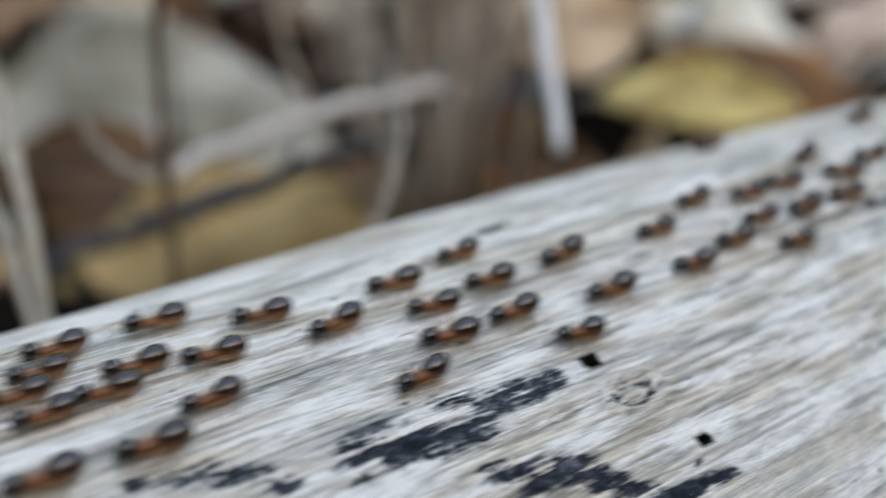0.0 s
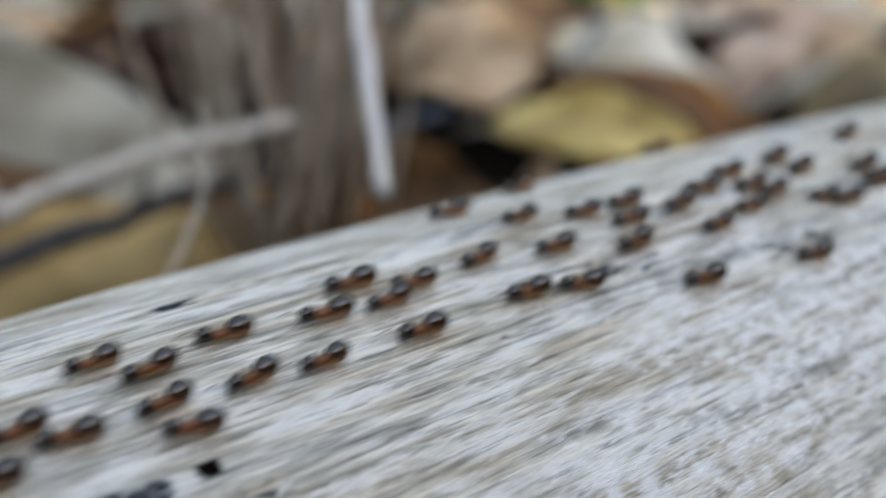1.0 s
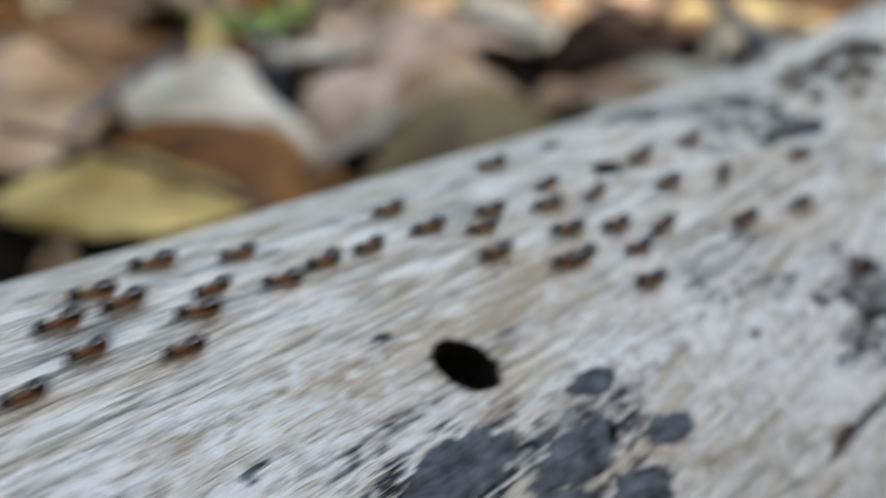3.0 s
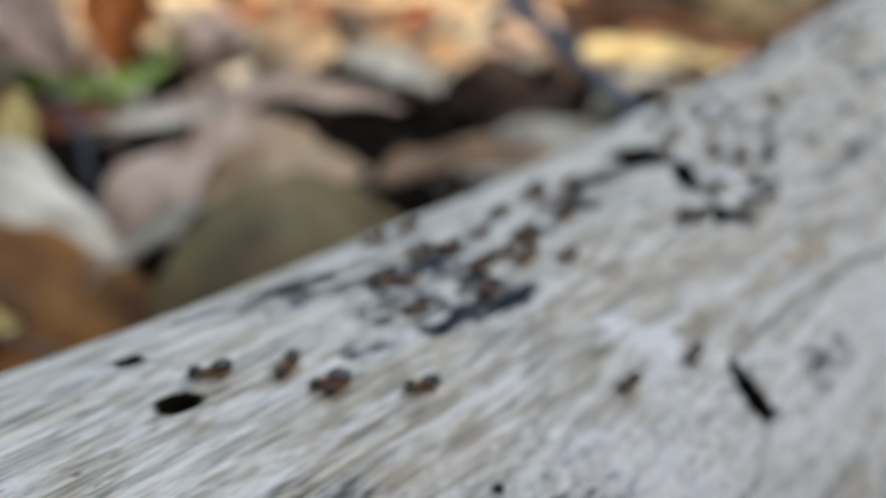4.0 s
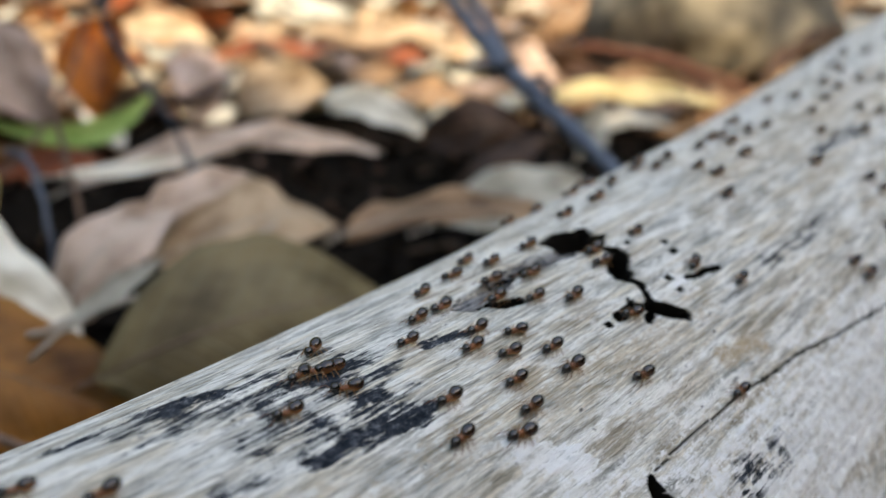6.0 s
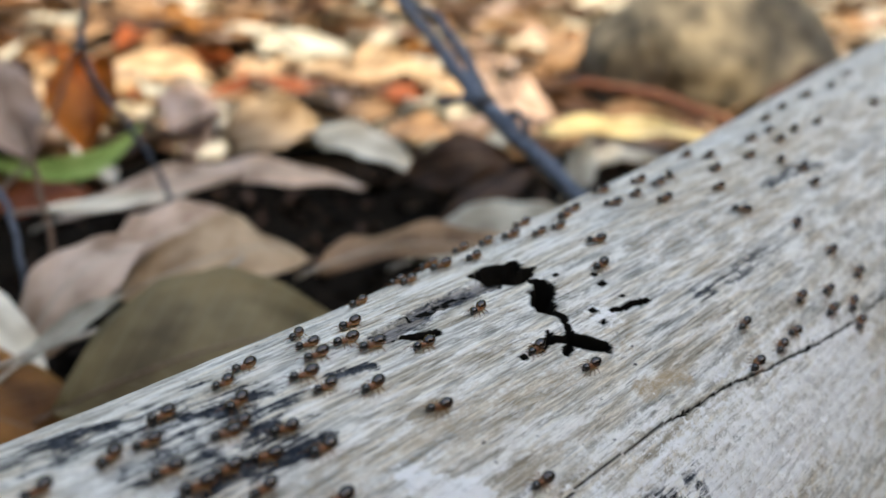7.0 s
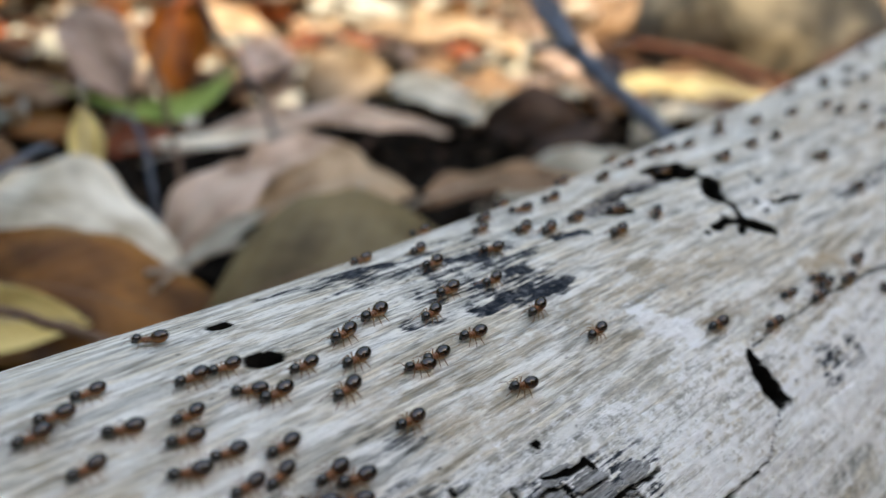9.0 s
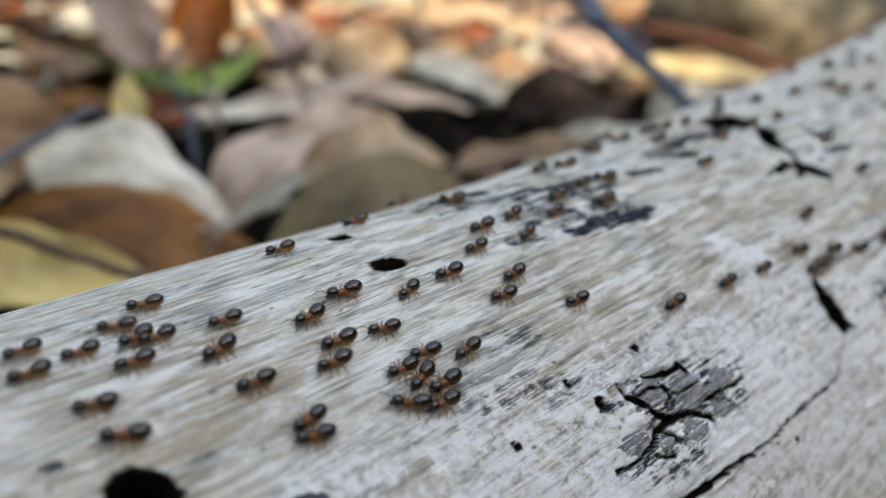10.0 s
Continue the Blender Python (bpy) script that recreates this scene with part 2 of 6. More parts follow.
WOOD = wood_material()
LEAF = {
    "olive": leaf_material("olive_leaf", (0.20, 0.155, 0.080), (0.115, 0.086, 0.040), (0.22, 0.20, 0.14), 0.5, 0.05),
    "tan": leaf_material("tan_leaf", (0.42, 0.265, 0.16), (0.20, 0.115, 0.068), (0.55, 0.42, 0.31)),
    "pink": leaf_material("pinkish_leaf", (0.64, 0.49, 0.42), (0.38, 0.26, 0.21), (0.55, 0.45, 0.41)),
    "cream": leaf_material("cream_leaf", (0.90, 0.87, 0.77), (0.66, 0.61, 0.48), (0.76, 0.73, 0.62)),
    "grey": leaf_material("grey_leaf", (0.62, 0.62, 0.55), (0.42, 0.41, 0.355), (0.52, 0.51, 0.46)),
    "brown": leaf_material("brown_leaf", (0.34, 0.145, 0.032), (0.13, 0.050, 0.012), (0.32, 0.17, 0.07), 0.45),
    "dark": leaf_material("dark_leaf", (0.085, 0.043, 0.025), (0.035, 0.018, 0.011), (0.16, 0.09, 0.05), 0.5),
    "yellow": leaf_material("yellow_leaf", (0.80, 0.66, 0.29), (0.58, 0.44, 0.16), (0.72, 0.56, 0.24)),
    "red": leaf_material("rust_leaf", (0.42, 0.12, 0.045), (0.22, 0.055, 0.025), (0.48, 0.18, 0.08), 0.45),
    "blush": leaf_material("blush_leaf", (0.86, 0.68, 0.57), (0.62, 0.46, 0.37), (0.82, 0.70, 0.62)),
    "sand": leaf_material("sand_leaf", (0.66, 0.50, 0.35), (0.42, 0.29, 0.185), (0.72, 0.58, 0.43)),
    "ochre": leaf_material("ochre_leaf", (0.52, 0.37, 0.17), (0.30, 0.20, 0.085), (0.55, 0.42, 0.2)),
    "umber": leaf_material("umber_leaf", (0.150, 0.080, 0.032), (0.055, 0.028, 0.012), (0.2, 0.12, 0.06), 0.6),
    # the yellow leaf made paler, so that its colour carries the sunlight
    "straw": leaf_material("sunlit_yellow_leaf", (0.92, 0.80, 0.47), (0.74, 0.58, 0.26), (0.9, 0.8, 0.55), 0.5),
    "orange": leaf_material("orange_leaf", (0.64, 0.21, 0.035), (0.32, 0.075, 0.015), (0.66, 0.28, 0.08), 0.45, 0.25),
    "green": leaf_material("green_leaf", (0.38, 0.52, 0.17), (0.25, 0.40, 0.10), (0.30, 0.44, 0.13), 0.4, 0.3),
}
# near-black, so that the soil colour carries the shade between the leaves
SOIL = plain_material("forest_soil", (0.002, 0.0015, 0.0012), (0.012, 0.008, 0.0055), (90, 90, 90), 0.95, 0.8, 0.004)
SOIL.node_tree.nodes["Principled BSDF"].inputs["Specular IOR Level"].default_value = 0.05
FOREST = plain_material("far_forest", (0.010, 0.016, 0.007), (0.07, 0.085, 0.04), (0.5, 0.5, 0.35), 0.95, 0.2, 0.05)
DEAD = plain_material("dead_branch_bark", (0.015, 0.015, 0.018), (0.085, 0.080, 0.085), (500, 500, 200), 0.75, 0.6, 0.001)
TWIG = plain_material("blue_grey_bark", (0.014, 0.018, 0.028), (0.145, 0.185, 0.255), (500, 500, 200), 0.55, 0.5, 0.0008)
SLATE = plain_material("slate_grey_bark", (0.006, 0.009, 0.014), (0.17, 0.19, 0.215), (420, 620, 620), 0.8, 1.0, 0.0012)
SPLINTER = plain_material("grey_splinter", (0.05, 0.05, 0.05), (0.42, 0.415, 0.41), (260, 2600, 2600), 0.9, 0.8, 0.0004)
STALK = plain_material("dry_stalk", (0.26, 0.22, 0.18), (0.50, 0.45, 0.38), (900, 900, 120), 0.75)
OLD_GRASS = plain_material("dead_grass", (0.27, 0.21, 0.165), (0.60, 0.50, 0.41), (900, 900, 120), 0.8)
PALE_WOOD = plain_material("pale_bare_wood", (0.40, 0.36, 0.32), (0.66, 0.62, 0.57), (900, 900, 120), 0.7)
PALE_STALK = plain_material("bleached_stalk", (0.62, 0.61, 0.63), (0.86, 0.85, 0.86), (900, 900, 120), 0.5)
BROWN_STALK = plain_material("brown_stalk", (0.07, 0.04, 0.025), (0.20, 0.12, 0.08), (900, 900, 120), 0.7)
RED_BARK = plain_material("red_brown_bark", (0.030, 0.010, 0.005), (0.16, 0.050, 0.022), (200, 200, 200), 0.7)
STONE = plain_material("mottled_stone", (0.010, 0.009, 0.008), (0.22, 0.19, 0.14), (34, 34, 34), 0.85, 0.6, 0.003)
SHELL = plain_material("dark_shiny_shell", (0.004, 0.003, 0.003), (0.014, 0.008, 0.006), (2500, 2500, 2500), 0.18, 0.1, 0.00005)


def belly_material():
    """Black glossy plates above, amber flanks below, pale seams between the plates."""
    m, nt, b, node = mat("striped_belly")
    ln = nt.links.new
    tc = node("TexCoord")
    sx = node("SeparateXYZ")
    ln(tc.outputs["Object"], sx.inputs[0])
    up = node("MapRange")
    up.inputs["From Min"].default_value, up.inputs["From Max"].default_value = 0.00030, 0.00150
    ln(sx.outputs["Z"], up.inputs[0])
    side = ramp(node, [(0.0, (0.42, 0.17, 0.042)), (0.32, (0.22, 0.078, 0.018)), (0.58, (0.040, 0.014, 0.006)), (1.0, (0.010, 0.005, 0.005))])
    ln(up.outputs[0], side.inputs[0])
    w = node("Math")
    w.operation = "SINE"
    k = node("Math")
    k.operation = "MULTIPLY"
    k.inputs[1].default_value = 17000.0
    ln(sx.outputs["X"], k.inputs[0])
    ln(k.outputs[0], w.inputs[0])
    seam = ramp(node, [(0.90, (0, 0, 0)), (1.0, (0.10, 0.10, 0.10))])
    ln(w.outputs[0], seam.inputs[0])
    mx = node("MixRGB")
    ln(seam.outputs[0], mx.inputs[0])
    ln(side.outputs[0], mx.inputs[1])
    mx.inputs[2].default_value = (0.24, 0.12, 0.05, 1)
    ln(mx.outputs[0], b.inputs["Base Color"])
    b.inputs["Roughness"].default_value = 0.12
    return m


BELLY = belly_material()
AMBER = plain_material("amber_chitin", (0.08, 0.023, 0.006), (0.25, 0.080, 0.018), (2500, 2500, 2500), 0.35, 0.1, 0.00005)
for shiny in (SHELL, BELLY):
    shiny.node_tree.nodes["Principled BSDF"].inputs["Specular IOR Level"].default_value = 0.75
LIMB = plain_material("pale_limb", (0.16, 0.07, 0.022), (0.34, 0.18, 0.065), (2500, 2500, 2500), 0.4, 0.1, 0.00005)


def part(name, bm, material, parent=None, label=""):
    me = bpy.data.meshes.new(name)
    bm.to_mesh(me)
    bm.free()
    for p in me.polygons:
        p.use_smooth = True
    me.materials.append(material)
    ob = new(name, me)
    if parent:
        ob.parent = parent
    if label:
        ob["label"] = label
    return ob


def mesh_object(name, verts, faces, material, parent=None):
    me = bpy.data.meshes.new(name)
    me.from_pydata([tuple(v) for v in verts], [], faces)
    for p in me.polygons:
        p.use_smooth = True
    me.materials.append(material)
    ob = new(name, me)
    if parent:
        ob.parent = parent
    return ob


# ---- the log: a swept round with the grain, cracks and bore holes cut into it ----
LOG = Matrix(((0.84704, -0.52097, -0.10538, 0), (0.52567, 0.85043, 0.02104, 0), (0.07866, -0.07322, 0.99421, 0.09), (0, 0, 0, 1)))
NODE_U = np.array([-0.03, 0.06, 0.13, 0.20, 0.27, 0.33, 0.39, 0.46, 0.56, 0.70])
NODES = np.array([
    [0.0872, -0.0472, 0.0436], [0.0891, -0.0505, 0.0436], [0.0907, -0.0533, 0.0437], [0.0900, -0.0571, 0.0437], [0.0879, -0.0615, 0.0441],
    [0.0878, -0.0648, 0.0443], [0.0906, -0.0659, 0.0443], [0.0949, -0.0662, 0.0438], [0.1020, -0.0647, 0.0440], [0.1114, -0.0632, 0.0437]])


def log_axis(u):
    m = np.gradient(NODES, NODE_U, axis=0)
    k = np.clip(np.searchsorted(NODE_U, u) - 1, 0, len(NODE_U) - 2)
    h = NODE_U[k + 1] - NODE_U[k]
    s = np.clip((u - NODE_U[k]) / h, 0, 1)[..., None]
    h = h[..., None]
    return ((2 * s**3 - 3 * s**2 + 1) * NODES[k] + (s**3 - 2 * s**2 + s) * h * m[k]
            + (-2 * s**3 + 3 * s**2) * NODES[k + 1] + (s**3 - s**2) * h * m[k + 1])


RND = np.random.RandomState(7).rand(256, 256)


def value_noise(x, y):
    xi, yi = np.floor(x).astype(int), np.floor(y).astype(int)
    fx, fy = x - xi, y - yi
    fx, fy = fx * fx * (3 - 2 * fx), fy * fy * (3 - 2 * fy)
    a, b = RND[xi % 256, yi % 256], RND[(xi + 1) % 256, yi % 256]
    c, d = RND[xi % 256, (yi + 1) % 256], RND[(xi + 1) % 256, (yi + 1) % 256]
    return (a * (1 - fx) + b * fx) * (1 - fy) + (c * (1 - fx) + d * fx) * fy - 0.5


def fbm(x, y, n=4):
    return sum(value_noise(x * 2**i + 17 * i, y * 2**i + 31 * i) / 2**i for i in range(n))


ARC = 0.0437 * math.pi / 180 * 1000      # millimetres of girth in a degree


def near_line(u, s, pts):
    """Distance in millimetres from a line of (u in mm, angle in degrees), and how far along it."""
    best, along = np.full(u.shape, 1e9), np.zeros(u.shape)
    n = len(pts) - 1
    for i in range(n):
        (u0, a0), (u1, a1) = pts[i], pts[i + 1]
        p0, p1 = np.array([u0, a0 * ARC]), np.array([u1, a1 * ARC])
        d = p1 - p0
        k = np.clip(((u - p0[0]) * d[0] + (s - p0[1]) * d[1]) / max(d @ d, 1e-9), 0, 1)
        q = np.hypot(u - p0[0] - k * d[0], s - p0[1] - k * d[1])
        along = np.where(q < best, (i + k) / n, along)
        best = np.minimum(best, q)
    return best, along


def step(x, a, b):
    k = np.clip((x - a) / (b - a), 0, 1)
    return k * k * (3 - 2 * k)


# bore holes: centre (u mm, degrees), half axes (mm along, mm round), slant, depth mm
HOLES = [
    (212.7, 33.8, 2.8, 3.0, 0.15, 11), (253.8, 12.8, 2.3, 1.5, 0.25, 10), (255.5, 0.2, 1.5, 1.0, 0.2, 7),
    (90.4, 21.9, 0.5, 0.4, 0, 3), (93.3, 32.2, 0.35, 0.35, 0, 2), (272.4, 43.0, 0.45, 0.4, 0, 2), (291.4, 68.8, 0.5, 0.4, 0, 2),
    (358.0, 19.3, 0.9, 0.4, 0, 2), (359.4, 16.4, 0.55, 0.4, 0, 2), (349.0, 26.8, 0.8, 0.4, 0.3, 2), (350.1, 23.5, 0.8, 0.4, 0.3, 2), (358.1, 24.0, 0.4, 0.3, 0, 2), (331.0, 24.6, 0.5, 0.4, 0, 2),
    (353.9, 11.4, 0.5, 0.3, 0, 2), (261.7, 47.8, 0.8, 0.7, 0, 2), (259.1, 43.1, 0.35, 0.3, 0, 2), (247.6, 47.5, 0.35, 0.35, 0, 2)]
# cracks: points (u mm, degrees), half width mm, depth mm
CRACKS = [
    ([(315.2, 47.7), (326, 47.1), (331.6, 47.5), (342, 47.7), (347.2, 48.9), (357.6, 49.8), (361.8, 50.6), (372, 53.2), (392.5, 57.2), (408, 59.6), (440, 62)], (0.06, 0.08, 0.11, 0.13, 0.15, 0.16, 0.17, 0.16, 0.15, 0.14, 0.14), 0.8),
    ([(315.7, 58), (310.8, 60.7), (307.2, 64.3), (303.5, 64.6), (297.7, 65.0), (290.5, 65.3), (285.1, 66.0), (274.2, 65.7), (266.5, 65.5), (250, 67)], (0.07, 0.07, 0.09, 0.16, 0.20, 0.15, 0.20, 0.30, 0.38, 0.42), 0.8),
    ([(315.0, 48.4), (314.6, 51.5), (314.7, 55.0), (315.2, 57.2)], (0.6, 1.25, 1.75, 1.5), 8.0),
    # the ragged opening on the crest and the notch below it
    ([(346.8, -1.4), (349.8, -0.2), (352.4, 1.6), (354.2, 0.4)], (1.0, 2.1, 1.9, 0.9), 9.0), ([(347.8, 1.5), (350.5, 3.5)], 1.8, 9.0), ([(347.0, 2.2), (347.6, 6.4), (350.1, 6.6), (353.4, 5.6)], (1.8, 1.5, 1.2, 0.6), 9.0),
    ([(350.0, 10.6), (349.8, 12.2), (346.0, 15.6), (343.6, 17.4)], (0.8, 1.35, 1.45, 1.25), 8.0), ([(343.7, 18.4), (344.3, 21.2), (342.8, 23.9), (341.8, 25.4)], (0.8, 0.35, 0.3, 0.5), 4.0),
    # the fish-shaped hole
    ([(340.6, 26.4), (341.8, 27.8), (343.3, 29.6), (344.4, 31.0)], (1.0, 1.25, 1.2, 0.9), 7.0), ([(340.4, 26.3), (338.1, 24.2), (333.7, 24.5)], (0.6, 0.45, 0.6), 6.0), ([(338.1, 24.1), (339.2, 22.6)], 0.4, 4.0), ([(339.6, 27.3), (337.0, 27.9)], 0.5, 5.0),
    ([(352.8, 25.7), (355.3, 26.6), (357.8, 26.7), (361.0, 27.9)], (0.22, 0.2, 0.42, 0.3), 3.5), ([(321.5, 7.4), (322.9, 9.3), (325.9, 10.3)], (0.4, 0.8, 0.75), 4.0),
    # the broken patch on the flank
    ([(265.8, 46.5), (265.8, 48.8), (267.6, 51.1), (268.1, 52.9), (270.3, 54.8)], (0.22, 0.26, 0.36, 0.34, 0.46), 1.0), ([(272.4, 50.3), (272.2, 51.9), (270.2, 53.0), (268.6, 52.9)], (0.26, 0.20, 0.16, 0.20), 1.0),
    ([(270.9, 54.8), (274.8, 55.7), (278.5, 55.0), (281.0, 55.1)], (0.34, 0.24, 0.18, 0.20), 1.0), ([(274.4, 56.1), (276.6, 57.6), (276.8, 58.7)], 0.44, 0.9), ([(270.0, 54.6), (266.8, 55.2), (265.5, 56.4), (262.2, 57.0), (258.0, 57.3)], (0.34, 0.24, 0.32, 0.20, 0.20), 1.0),
    ([(266.8, 55.2), (269.0, 56.7), (269.4, 58.4)], 0.26, 0.9), ([(277.5, 49.8), (277.0, 48.5), (274.4, 48.8), (270.4, 47.6)], 0.29, 0.9), ([(264.7, 58.3), (267.6, 59.4)], 0.28, 0.9), ([(281.0, 55.1), (284.4, 55.6), (286.5, 55.4)], 0.22, 0.9),
    ([(272.4, 50.3), (270.0, 49.4), (267.5, 49.6)], 0.20, 0.9), ([(278.5, 55.0), (281.5, 57.0), (282.0, 58.5)], 0.20, 0.9), ([(272.2, 51.9), (275.5, 52.2), (279.0, 52.0)], 0.18, 0.9),
    ([(193.9, 43.0), (193.8, 46.0), (194.1, 48.4)], (0.25, 0.5, 0.3), 2.2), ([(213.6, 56.0), (213.7, 58.0), (215.4, 60.0)], (0.7, 0.9, 0.8), 3.0), ([(221.9, 47.5), (221.2, 49.4)], 0.5, 2.0), ([(197.6, 44.8), (198.1, 46.6)], 0.45, 2.0)]
# char and dark stain: points, radius mm, strength
CHAR = [
    ([(73.0, 22.4), (77.7, 22.9), (80.6, 23.2)], 1.5, 0.6), ([(79.4, 21.0), (83.3, 22.6), (87.2, 22.3)], 0.9, 0.55), ([(62, 17.0), (66.4, 19.3), (68.8, 21.6)], 0.9, 0.65),
    ([(79.8, 28.0), (83.2, 29.1), (85.6, 31.9)], 1.1, 0.65), ([(85.2, 31.9), (89.5, 35.0), (93.6, 35.6)], 0.6, 0.6),
    ([(266.6, -8.6), (276.2, -6.4), (283.6, -2.4)], 1.5, 0.85), ([(283.0, -1.0), (284.7, 6.0), (286.6, 10.5)], 2.0, 0.45), ([(280.9, 19.8), (284, 20.3), (288.6, 20.2), (296.8, 21.4)], 1.0, 1.0),
    ([(307.6, 9.6), (312.6, 11.6)], 1.2, 0.95), ([(261.6, 47.9), (262.2, 48.6)], 0.9, 0.6),
    ([(277.3, -3.5), (282.2, -4.1)], 1.6, 0.85), ([(279.9, 3.2), (283.9, 2.0), (283.5, 7.4), (282.8, 9.8)], 1.3, 0.55), ([(289.3, 4.7), (293.6, 5.8), (299.0, 6.7)], 1.3, 0.9), ([(282.3, 12.4), (285.1, 11.0), (286.4, 14.0)], 1.4, 0.5), ([(293.1, 13.4), (295.2, 14.6)], 1.5, 0.9),
    ([(287.3, 20.2), (291.8, 21.4), (298.2, 20.9)], 1.4, 0.9), ([(295.1, -5.8), (297.8, -6.1)], 0.8, 0.9), ([(199.5, 42.8), (206, 43.6), (211.5, 45.4)], 4.2, 0.42), ([(211.5, 49.2), (218.2, 48.6), (224.5, 48.4)], 3.4, 0.42), ([(200, 53.0), (210, 54.0), (222, 57.0)], 3.4, 0.42), ([(246, 38.5), (254, 41.5), (260, 44)], 2.2, 0.22),
    ([(342.9, 4.1), (336.7, 2.2), (329.7, 2.8), (324.4, 4.4), (319.9, 4.6)], 2.6, 0.30), ([(276, -3), (286, 4), (296, 8)], 5.5, 0.45), ([(280, 14), (294, 18)], 3.5, 0.42),
    ([(268, 51), (275, 53), (282, 54)], 4.2, 0.38), ([(262, 57), (271, 60)], 3.0, 0.32), ([(95.2, -1.6), (97.2, -1.0)], 0.6, 0.5), ([(206.6, 26.7), (208.8, 26.5)], 0.4, 0.6),
    ([(190.0, 34.3), (192.0, 34.0)], 0.5, 0.7), ([(222.0, 42.6), (224.5, 42.8)], 1.0, 0.5), ([(254.5, 32.0), (258.5, 33.5), (261.5, 35.0)], 1.7, 0.22), ([(272, 17.5), (275.5, 18.0)], 1.2, 0.45),
    ([(371, 33), (384, 34), (399, 34)], 1.9, 0.24), ([(330, 58), (342, 60)], 2.4, 0.3), ([(425, 20), (448, 22)], 1.8, 0.4), ([(143, 20), (151, 21.5)], 1.0, 0.35), ([(118, 15), (131, 16.5)], 1.3, 0.35)]
# white crust; the broad flank strokes also paint in light the flank lacks
CRUST_AND_LIGHT = [
    ([(288, 69), (300, 72), (315, 70)], 6, 0.75), ([(278, 61.5), (286, 61)], 2.6, 0.85), ([(240, 44), (252, 50), (257, 53)], 3.4, 0.6), ([(296, 56), (306, 58)], 4, 0.5),
    ([(302.4, 33.8), (304.5, 37.6), (307.9, 40.5)], 1.7, 1.5), ([(255, 62), (300, 66), (340, 64), (400, 66)], 9, 0.8), ([(238, 50), (280, 49), (300, 58)], 6, 0.38), ([(300, 50), (330, 54), (370, 58)], 6, 0.34), ([(226, 41), (232, 44)], 3.5, 0.5), ([(255, 54), (262, 62)], 5, 0.55), ([(243, 40), (250, 46)], 4, 0.45),
    ([(326, 62), (340, 66)], 5, 0.45), ([(360, 60), (385, 66)], 6, 0.4), ([(285, 46), (292, 52)], 3, 0.4), ([(112, 36), (132, 40)], 4, 0.35), ([(132, 31), (165, 36), (200, 39)], 9, 0.36), ([(350, 25), (351, 25.2)], 2.0, 0.6)]
BARE = [
    ([(200.8, 51.5), (207.2, 52.9), (212.0, 51.7)], 1.2, 0.8), 
    ([(343.4, 41), (353.6, 44.2)], 1.5, 0.9), ([(228, 28), (214, 30), (200, 31)], 4.2, 0.68), ([(236, 47), (226, 50)], 3.5, 0.42), ([(262, 36), (274, 38)], 2.8, 0.4), ([(240, 20), (228, 16)], 2.6, 0.3), ([(292, 28), (320, 30), (350, 33)], 3.0, 0.35), ([(225, 36), (236, 36)], 2.5, 0.35),
    ([(165, 40), (190, 36)], 3.5, 0.3), ([(258, 27), (285, 27)], 2.5, 0.3), ([(380, 30), (420, 26)], 3, 0.3), ([(395, 8), (440, 10), (500, 14)], 9, 0.42), ([(375, 18), (400, 21)], 4, 0.3)]


